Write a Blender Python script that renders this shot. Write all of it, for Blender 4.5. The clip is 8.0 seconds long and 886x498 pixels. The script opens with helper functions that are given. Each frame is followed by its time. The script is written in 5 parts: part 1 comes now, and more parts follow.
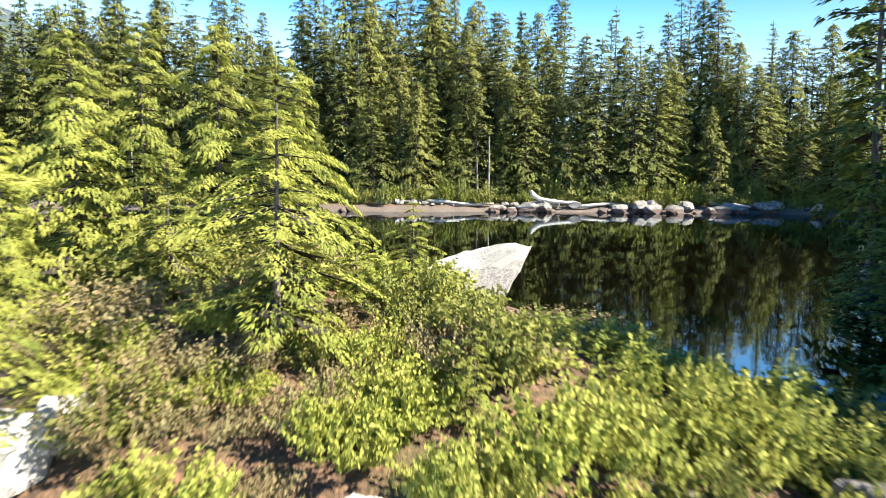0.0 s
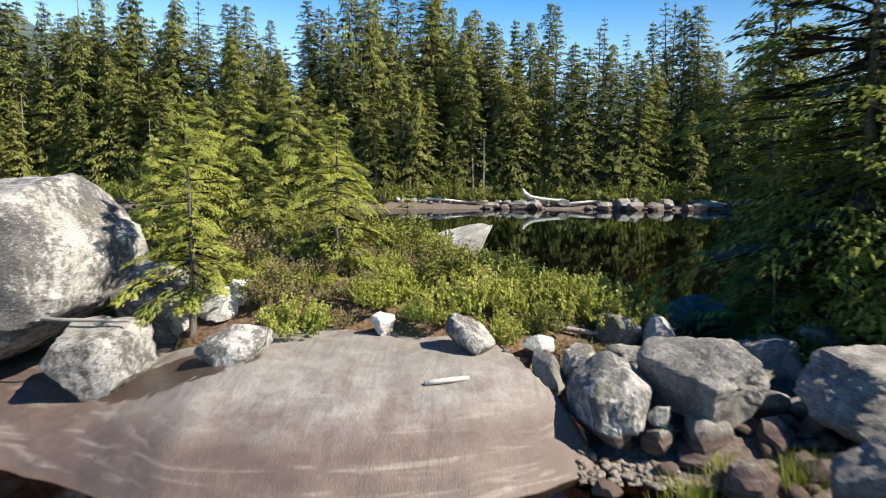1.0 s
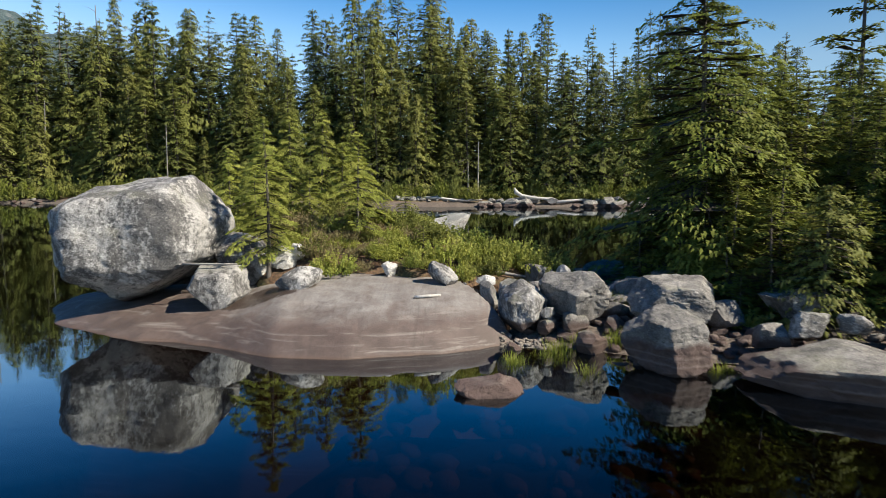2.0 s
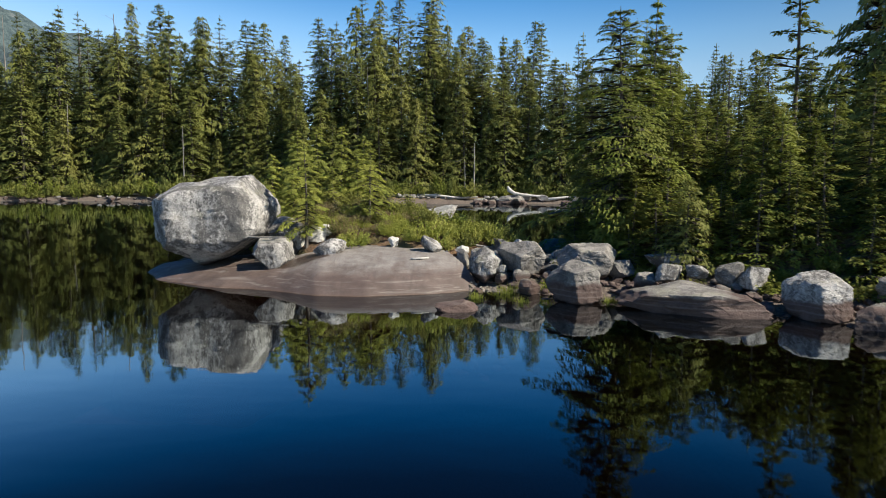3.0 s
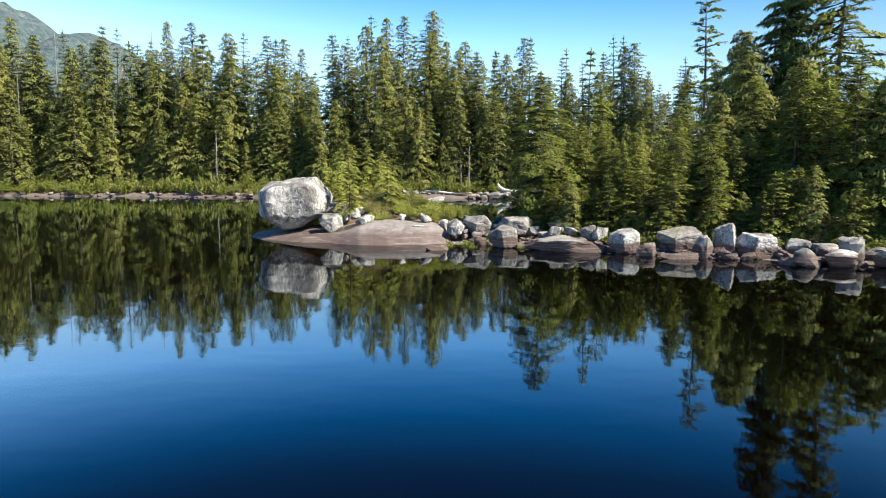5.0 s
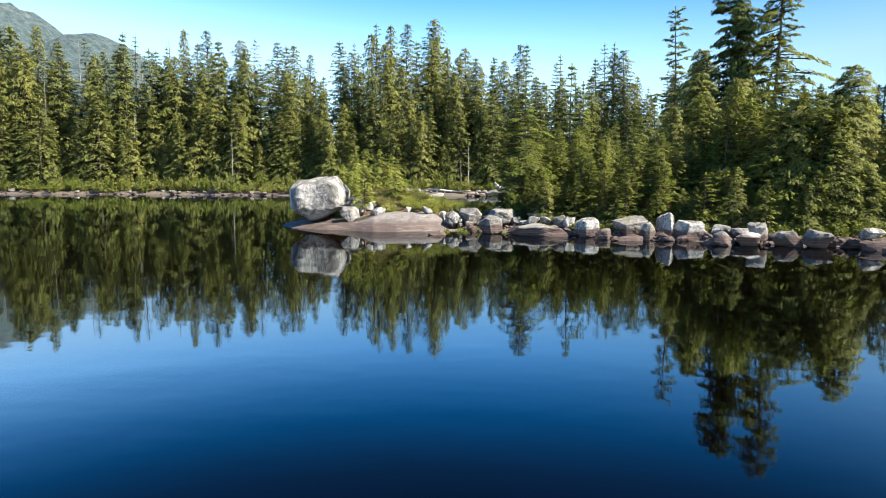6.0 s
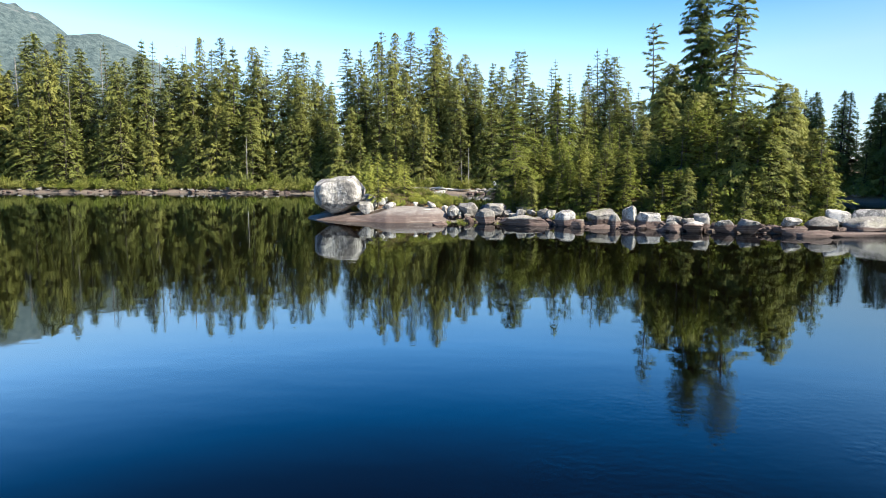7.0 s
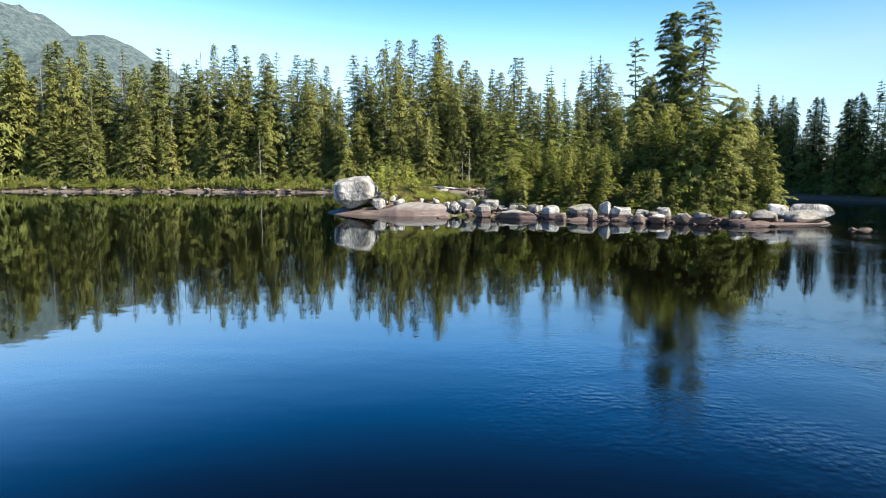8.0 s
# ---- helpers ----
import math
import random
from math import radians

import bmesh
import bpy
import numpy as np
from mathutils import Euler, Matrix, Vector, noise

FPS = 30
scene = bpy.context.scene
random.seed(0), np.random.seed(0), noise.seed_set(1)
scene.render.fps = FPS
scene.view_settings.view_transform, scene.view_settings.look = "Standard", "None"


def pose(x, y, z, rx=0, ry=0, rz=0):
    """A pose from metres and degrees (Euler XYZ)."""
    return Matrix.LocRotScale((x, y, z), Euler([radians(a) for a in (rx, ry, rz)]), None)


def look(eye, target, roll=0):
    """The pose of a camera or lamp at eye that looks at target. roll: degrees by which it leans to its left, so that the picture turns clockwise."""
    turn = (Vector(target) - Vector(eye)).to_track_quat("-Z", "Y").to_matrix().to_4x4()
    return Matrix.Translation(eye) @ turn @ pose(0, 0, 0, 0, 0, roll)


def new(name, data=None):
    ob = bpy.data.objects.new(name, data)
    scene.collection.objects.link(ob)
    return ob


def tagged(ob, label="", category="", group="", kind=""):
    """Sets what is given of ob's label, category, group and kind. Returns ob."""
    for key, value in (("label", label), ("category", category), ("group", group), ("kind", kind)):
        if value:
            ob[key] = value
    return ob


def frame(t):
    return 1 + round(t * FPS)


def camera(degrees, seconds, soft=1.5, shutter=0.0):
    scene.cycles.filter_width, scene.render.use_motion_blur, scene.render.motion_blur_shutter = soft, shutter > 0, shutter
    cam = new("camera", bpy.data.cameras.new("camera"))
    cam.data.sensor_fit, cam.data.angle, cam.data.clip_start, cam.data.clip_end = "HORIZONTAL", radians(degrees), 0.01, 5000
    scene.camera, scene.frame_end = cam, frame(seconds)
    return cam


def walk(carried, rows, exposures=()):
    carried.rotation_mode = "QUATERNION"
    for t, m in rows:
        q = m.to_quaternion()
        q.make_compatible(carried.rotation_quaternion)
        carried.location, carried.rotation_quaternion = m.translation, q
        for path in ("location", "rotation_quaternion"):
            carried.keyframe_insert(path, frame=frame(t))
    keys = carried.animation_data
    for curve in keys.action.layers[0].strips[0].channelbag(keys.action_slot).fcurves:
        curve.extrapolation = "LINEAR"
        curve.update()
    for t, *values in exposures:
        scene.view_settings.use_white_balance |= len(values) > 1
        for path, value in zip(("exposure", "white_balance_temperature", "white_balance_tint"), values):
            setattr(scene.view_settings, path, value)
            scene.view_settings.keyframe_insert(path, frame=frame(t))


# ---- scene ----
cam = camera(67.5, 8.0, soft=0.8, shutter=0.3)
PATH = [
    (0, (0.088, -2.485, 3.124), (0.033, -0.496, 2.921), 0.30),
    (0.5, (0.367, -5.19, 3.115), (0.31, -3.201, 2.912), 0.26),
    (1, (0.59, -7.772, 3.09), (0.532, -5.784, 2.886), 0.24),
    (1.5, (0.848, -10.52, 3.081), (0.79, -8.531, 2.878), 0.23),
    (3, (1.67, -19.145, 3.03), (1.608, -17.157, 2.823), 0.20),
    (3.5, (1.985, -22.464, 3.065), (1.92, -20.476, 2.857), 0.20),
    (4, (2.263, -25.803, 3.115), (2.196, -23.815, 2.905), 0.18),
    (4.5, (2.56, -29.212, 3.145), (2.49, -27.224, 2.932), 0.18),
    (6, (3.301, -39.748, 3.171), (3.221, -37.762, 2.953), 0.12),
    (6.5, (3.455, -43.333, 3.186), (3.372, -41.347, 2.966), 0.11),
    (7, (3.568, -46.85, 3.204), (3.483, -44.864, 2.983), 0.08),
    (7.5, (3.666, -50.429, 3.22), (3.579, -48.443, 2.998), 0.04),
    (8, (3.752, -54.031, 3.24), (3.663, -52.045, 3.018), 0.04),
]
EXPOSURES = [(0.0, 2.15), (0.5, 1.58), (1.0, 1.3), (1.5, 1.08), (3.0, 0.85), (3.5, 1.0), (4.5, 1.45), (6.0, 1.66), (8.0, 1.65)]
walk(cam, [(t, look(eye, target, roll)) for t, eye, target, roll in PATH], exposures=EXPOSURES)

# ---- world, sun, exposure ----
SUN_AZ, SUN_EL = radians(-20), radians(44)      # from +x, a little towards the lake
world = bpy.data.worlds.new("sky")
scene.world = world
world.use_nodes = True
wn, wl = world.node_tree.nodes, world.node_tree.links
sky = wn.new("ShaderNodeTexSky")
sky.sky_type = "NISHITA"
sky.sun_disc = False
sky.sun_elevation = SUN_EL
sky.sun_rotation = radians(90) - SUN_AZ
sky.air_density, sky.dust_density, sky.ozone_density = 1.0, 0.0, 6.0
vivid = wn.new("ShaderNodeHueSaturation")
grey = wn.new("ShaderNodeRGBToBW")
wl.new(sky.outputs[0], grey.inputs[0])
deep = wn.new("ShaderNodeMapRange")                  # pale near the skyline, a fuller blue overhead
for k, v in (("From Min", 1.0), ("From Max", 3.5), ("To Min", 1.65), ("To Max", 0.92)):
    deep.inputs[k].default_value = v
wl.new(grey.outputs[0], deep.inputs["Value"])
wl.new(deep.outputs[0], vivid.inputs["Saturation"])
hue = wn.new("ShaderNodeMapRange")
for k, v in (("From Min", 1.2), ("From Max", 3.2), ("To Min", 0.508), ("To Max", 0.490)):
    hue.inputs[k].default_value = v
wl.new(grey.outputs[0], hue.inputs["Value"])
wl.new(hue.outputs[0], vivid.inputs["Hue"])
high = wn.new("ShaderNodeMapRange")
for k, v in (("From Min", 1.0), ("From Max", 3.0), ("To Min", 0.62), ("To Max", 1.08)):
    high.inputs[k].default_value = v
wl.new(grey.outputs[0], high.inputs["Value"])
wl.new(high.outputs[0], vivid.inputs["Value"])
wl.new(sky.outputs[0], vivid.inputs["Color"])
# the sky is dimmed smoothly towards +x
aim = wn.new("ShaderNodeTexCoord")
split_aim = wn.new("ShaderNodeSeparateXYZ")
wl.new(aim.outputs["Generated"], split_aim.inputs[0])
quarter = wn.new("ShaderNodeMapRange")
quarter.interpolation_type = "SMOOTHSTEP"
for k, v in (("From Min", 0.0), ("From Max", 0.62), ("To Min", 1.0), ("To Max", 0.62)):
    quarter.inputs[k].default_value = v
wl.new(split_aim.outputs[0], quarter.inputs["Value"])
dim = wn.new("ShaderNodeVectorMath")
dim.operation = "SCALE"
wl.new(vivid.outputs[0], dim.inputs[0])
wl.new(quarter.outputs[0], dim.inputs["Scale"])
wl.new(dim.outputs[0], wn["Background"].inputs[0])
wn["Background"].inputs[1].default_value = 0.092
sun = new("sun", bpy.data.lights.new("sun", "SUN"))
sun.data.energy, sun.data.angle, sun.data.color = 5.0, radians(0.53), (1.0, 0.905, 0.755)
to_sun = Vector((math.cos(SUN_EL) * math.cos(SUN_AZ), math.cos(SUN_EL) * math.sin(SUN_AZ), math.sin(SUN_EL)))
sun.matrix_world = look(to_sun * 300, (0, 0, 0))


# ---- materials ----
def nodes_of(name):
    m = bpy.data.materials.new(name)
    m.use_nodes = True
    nt = m.node_tree
    return m, nt, nt.nodes["Principled BSDF"], nt.nodes["Material Output"]


def noise_tex(nt, scale, detail=4.0, rough=0.55, coords=None, dist=0.0):
    n = nt.nodes.new("ShaderNodeTexNoise")
    n.inputs["Scale"].default_value = scale
    n.inputs["Detail"].default_value = detail
    n.inputs["Roughness"].default_value = rough
    n.inputs["Distortion"].default_value = dist
    if coords is not None:
        nt.links.new(coords, n.inputs["Vector"])
    return n.outputs["Fac"]


def ramp(nt, fac, stops):
    r = nt.nodes.new("ShaderNodeValToRGB")
    el = r.color_ramp.elements
    while len(el) < len(stops):
        el.new(0.5)
    for e, (p, c) in zip(el, stops):
        e.position = p
        e.color = (*c, 1.0) if len(c) == 3 else c
    nt.links.new(fac, r.inputs[0])
    return r.outputs[0]


def mix(nt, fac, a, b, blend="MIX"):
    n = nt.nodes.new("ShaderNodeMix")
    n.data_type, n.blend_type = "RGBA", blend
    for v, k in ((fac, 0), (a, 6), (b, 7)):
        if hasattr(v, "is_linked"):
            nt.links.new(v, n.inputs[k])
        else:
            n.inputs[k].default_value = v if k == 0 else (*v, 1.0)
    return n.outputs[2]


def calc(nt, op, a, b=0.0, c=0.0):
    n = nt.nodes.new("ShaderNodeMath")
    n.operation = op
    for v, k in ((a, 0), (b, 1), (c, 2)):
        if hasattr(v, "is_linked"):
            nt.links.new(v, n.inputs[k])
        else:
            n.inputs[k].default_value = v
    return n.outputs[0]


def bump(nt, bsdf, height, strength, distance):
    n = nt.nodes.new("ShaderNodeBump")
    n.inputs["Strength"].default_value = strength
    n.inputs["Distance"].default_value = distance
    nt.links.new(height, n.inputs["Height"])
    nt.links.new(n.outputs[0], bsdf.inputs["Normal"])


def place(nt):
    g = nt.nodes.new("ShaderNodeNewGeometry")
    s = nt.nodes.new("ShaderNodeSeparateXYZ")
    nt.links.new(g.outputs["Position"], s.inputs[0])
    return g.outputs["Position"], s.outputs


def per_object(nt):
    return nt.nodes.new("ShaderNodeObjectInfo").outputs["Random"]


def stretch(nt, coords, sx, sy, sz):
    n = nt.nodes.new("ShaderNodeMapping")
    n.inputs["Scale"].default_value = (sx, sy, sz)
    nt.links.new(coords, n.inputs["Vector"])
    return n.outputs[0]


def granite(name, light, dark, wet, tide, lichen=0.5):
    """Speckled granite with black and pale lichen; below the lake's high-water mark it is bare and stained."""
    m, nt, b, _ = nodes_of(name)
    pos, xyz = place(nt)
    big = noise_tex(nt, 0.9, 5, 0.6, pos)
    mid = noise_tex(nt, 5.0, 6, 0.7, pos)
    fine = noise_tex(nt, 42.0, 4, 0.75, pos)
    streak = noise_tex(nt, 1.5, 8, 0.72, stretch(nt, pos, 1, 1, 0.35), 0.3)
    patch = noise_tex(nt, 2.3, 9, 0.74, pos, 0.25)
    crumbs = noise_tex(nt, 11.0, 6, 0.78, pos)
    g = nt.nodes.new("ShaderNodeNewGeometry")
    nz = nt.nodes.new("ShaderNodeSeparateXYZ")
    nt.links.new(g.outputs["Normal"], nz.inputs[0])
    base = mix(nt, ramp(nt, patch, [(0.40, (0, 0, 0)), (0.56, (1, 1, 1))]), dark, light)
    base = mix(nt, ramp(nt, crumbs, [(0.52, (0, 0, 0)), (0.60, (0.7, 0.7, 0.7))]), base, (light[0] * 1.35, light[1] * 1.34, light[2] * 1.3))
    black = calc(nt, "ADD", calc(nt, "MULTIPLY", streak, 0.6), calc(nt, "MULTIPLY", crumbs, 0.4))
    base = mix(nt, ramp(nt, black, [(0.475, (0, 0, 0)), (0.53, (lichen, lichen, lichen))]), base, (0.045, 0.043, 0.042))
    base = mix(nt, ramp(nt, fine, [(0.52, (0, 0, 0)), (0.60, (0.7, 0.7, 0.7))]), base, (dark[0] * 0.45, dark[1] * 0.45, dark[2] * 0.45))
    base = mix(nt, ramp(nt, fine, [(0.36, (0.6, 0.6, 0.6)), (0.43, (0, 0, 0))]), base, (light[0] * 1.4, light[1] * 1.38, light[2] * 1.34))
    moss = calc(nt, "ADD", calc(nt, "MULTIPLY", big, 0.8), calc(nt, "MULTIPLY", nz.outputs[2], 0.12))
    base = mix(nt, ramp(nt, moss, [(0.52, (0, 0, 0)), (0.64, (0.4, 0.4, 0.4))]), base, (0.19, 0.19, 0.105))
    var = calc(nt, "MULTIPLY_ADD", per_object(nt), 0.3, 0.75)
    base = mix(nt, 1.0, base, mix(nt, var, (0, 0, 0), (1, 1, 1)), "MULTIPLY")
    edge = calc(nt, "ADD", xyz[2], calc(nt, "MULTIPLY", big, 0.5))
    low = ramp(nt, edge, [(tide + 0.16, (1, 1, 1)), (tide + 0.26, (0, 0, 0))])
    line = ramp(nt, calc(nt, "ADD", xyz[2], calc(nt, "MULTIPLY", mid, 0.10)), [(0.20, (0, 0, 0)), (0.23, (0.25, 0.25, 0.25)), (0.26, (0, 0, 0)), (0.33, (0, 0, 0)), (0.35, (0.22, 0.22, 0.22)), (0.38, (0, 0, 0))])
    bare = mix(nt, ramp(nt, mid, [(0.35, (0, 0, 0)), (0.7, (1, 1, 1))]), wet, (wet[0] * 0.6, wet[1] * 0.58, wet[2] * 0.56))
    base = mix(nt, low, base, mix(nt, line, bare, (0.26, 0.225, 0.20)))
    nt.links.new(base, b.inputs["Base Color"])
    b.inputs["Roughness"].default_value = 0.85
    bump(nt, b, calc(nt, "ADD", calc(nt, "ADD", calc(nt, "MULTIPLY", mid, 0.5), calc(nt, "MULTIPLY", patch, 0.9)), calc(nt, "MULTIPLY", crumbs, 0.35)), 0.9, 0.09)
    return m


def slab_rock():
    """Ice-polished granite: brown-grey, pale near its crest, with pale arcs, drip streaks and a wet hollow."""
    m, nt, b, _ = nodes_of("glaciated_granite")
    pos, xyz = place(nt)
    big = noise_tex(nt, 0.8, 6, 0.62, pos, 0.8)
    mid = noise_tex(nt, 3.4, 7, 0.68, pos, 0.3)
    fine = noise_tex(nt, 42.0, 3, 0.7, pos)
    arcs = noise_tex(nt, 2.2, 5, 0.65, stretch(nt, pos, 0.22, 0.8, 6.0), 0.7)
    drips = noise_tex(nt, 2.6, 5, 0.6, stretch(nt, pos, 2.2, 0.28, 0.3), 0.5)
    base = mix(nt, ramp(nt, big, [(0.36, (0, 0, 0)), (0.64, (1, 1, 1))]), (0.072, 0.050, 0.042), (0.125, 0.093, 0.080))
    base = mix(nt, ramp(nt, mid, [(0.40, (0, 0, 0)), (0.66, (0.7, 0.7, 0.7))]), base, (0.060, 0.044, 0.037))
    up = calc(nt, "ADD", xyz[2], calc(nt, "MULTIPLY", calc(nt, "ADD", mid, big), 0.30))
    pale = calc(nt, "MULTIPLY", ramp(nt, up, [(0.72, (0, 0, 0)), (1.42, (1, 1, 1))]), ramp(nt, calc(nt, "MULTIPLY_ADD", mid, 0.6, calc(nt, "MULTIPLY", drips, 0.5)), [(0.40, (0.25, 0.25, 0.25)), (0.66, (1, 1, 1))]))
    base = mix(nt, pale, base, (0.245, 0.232, 0.215))
    base = mix(nt, ramp(nt, arcs, [(0.54, (0, 0, 0)), (0.69, (0.55, 0.55, 0.55))]), base, (0.27, 0.245, 0.22))
    base = mix(nt, ramp(nt, drips, [(0.56, (0, 0, 0)), (0.70, (0.5, 0.5, 0.5))]), base, (0.055, 0.042, 0.036))
    base = mix(nt, ramp(nt, fine, [(0.5, (0, 0, 0)), (0.66, (0.5, 0.5, 0.5))]), base, (0.05, 0.04, 0.034))
    wx_, wy_ = calc(nt, "MULTIPLY", calc(nt, "ADD", xyz[0], 3.0), 0.62), calc(nt, "MULTIPLY", calc(nt, "SUBTRACT", xyz[1], 0.2), 1.25)
    far = calc(nt, "SQRT", calc(nt, "ADD", calc(nt, "MULTIPLY", wx_, wx_), calc(nt, "MULTIPLY", wy_, wy_)))
    wet = ramp(nt, calc(nt, "ADD", far, calc(nt, "MULTIPLY", mid, 0.7)), [(0.95, (0.85, 0.85, 0.85)), (1.25, (0, 0, 0))])
    base = mix(nt, wet, base, (0.035, 0.022, 0.015))
    base = mix(nt, ramp(nt, calc(nt, "ADD", xyz[2], calc(nt, "MULTIPLY", mid, 0.04)), [(0.02, (0.45, 0.45, 0.45)), (0.07, (0, 0, 0))]), base, (0.10, 0.058, 0.034))
    nt.links.new(base, b.inputs["Base Color"])
    nt.links.new(ramp(nt, wet, [(0.0, (0.62, 0.62, 0.62)), (1.0, (0.25, 0.25, 0.25))]), b.inputs["Roughness"])
    bump(nt, b, calc(nt, "ADD", calc(nt, "MULTIPLY", mid, 0.6), calc(nt, "MULTIPLY", fine, 0.3)), 0.7, 0.035)
    return m


def foliage(name, dark, light, dry, glow=0.25):
    m, nt, b, out = nodes_of(name)
    pos, xyz = place(nt)
    n1 = noise_tex(nt, 0.8, 3, 0.6, pos)
    n2 = noise_tex(nt, 9.0, 2, 0.6, pos)
    isl = nt.nodes.new("ShaderNodeNewGeometry").outputs["Random Per Island"]
    col = mix(nt, ramp(nt, calc(nt, "ADD", calc(nt, "MULTIPLY", n1, 0.6), calc(nt, "MULTIPLY", n2, 0.4)), [(0.36, (0, 0, 0)), (0.64, (1, 1, 1))]), dark, light)
    col = mix(nt, calc(nt, "MULTIPLY", isl, 0.3), col, light)
    col = mix(nt, ramp(nt, per_object(nt), [(0.0, (0, 0, 0)), (1.0, (0.5, 0.5, 0.5))]), col, dry)
    nt.links.new(col, b.inputs["Base Color"])
    b.inputs["Roughness"].default_value = 0.6
    b.inputs["Specular IOR Level"].default_value = 0.1
    tr = nt.nodes.new("ShaderNodeBsdfTranslucent")
    nt.links.new(mix(nt, 0.5, col, light), tr.inputs[0])
    ms = nt.nodes.new("ShaderNodeMixShader")
    ms.inputs[0].default_value = glow
    nt.links.new(b.outputs[0], ms.inputs[1])
    nt.links.new(tr.outputs[0], ms.inputs[2])
    nt.links.new(ms.outputs[0], out.inputs[0])
    return m


def rough_mat(name, a, b_, scale, roughness=0.9, zs=1.0, bump_d=0.03):
    m, nt, b, _ = nodes_of(name)
    pos, xyz = place(nt)
    n1 = noise_tex(nt, scale, 6, 0.65, stretch(nt, pos, 1, 1, zs))
    n2 = noise_tex(nt, scale * 0.13, 3, 0.5, pos)
    col = mix(nt, ramp(nt, n1, [(0.35, (0, 0, 0)), (0.65, (1, 1, 1))]), a, b_)
    col = mix(nt, ramp(nt, n2, [(0.4, (0, 0, 0)), (0.7, (0.6, 0.6, 0.6))]), col, (a[0] * 0.7, a[1] * 0.75, a[2] * 0.7))
    nt.links.new(col, b.inputs["Base Color"])
    b.inputs["Roughness"].default_value = roughness
    bump(nt, b, n1, 0.8, bump_d)
    return m


def earth():
    """Lake bed, shore sand, needle litter and moss, by height over the lake; the bed's colour darkens with depth."""
    m, nt, b, _ = nodes_of("shore_earth")
    pos, xyz = place(nt)
    n1 = noise_tex(nt, 1.3, 6, 0.65, pos)
    n2 = noise_tex(nt, 14.0, 4, 0.65, pos)
    litter = mix(nt, ramp(nt, n2, [(0.35, (0, 0, 0)), (0.65, (1, 1, 1))]), (0.045, 0.028, 0.017), (0.17, 0.10, 0.055))
    moss = mix(nt, ramp(nt, n1, [(0.48, (0, 0, 0)), (0.6, (0.75, 0.75, 0.75))]), litter, (0.07, 0.07, 0.022))
    sand = mix(nt, ramp(nt, n2, [(0.35, (0, 0, 0)), (0.65, (1, 1, 1))]), (0.05, 0.038, 0.031), (0.15, 0.12, 0.098))
    hgt = calc(nt, "ADD", xyz[2], calc(nt, "MULTIPLY", n1, 0.35))
    col = mix(nt, ramp(nt, hgt, [(0.62, (0, 0, 0)), (0.82, (1, 1, 1))]), sand, moss)
    # near-black with depth: the light lost in deep water is put into the colour
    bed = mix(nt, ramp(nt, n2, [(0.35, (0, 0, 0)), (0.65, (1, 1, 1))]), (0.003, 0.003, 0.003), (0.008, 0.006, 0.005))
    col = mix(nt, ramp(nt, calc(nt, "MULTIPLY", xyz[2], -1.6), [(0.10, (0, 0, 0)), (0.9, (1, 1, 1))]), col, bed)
    nt.links.new(col, b.inputs["Base Color"])
    b.inputs["Roughness"].default_value = 0.95
    bump(nt, b, n2, 0.9, 0.05)
    return m


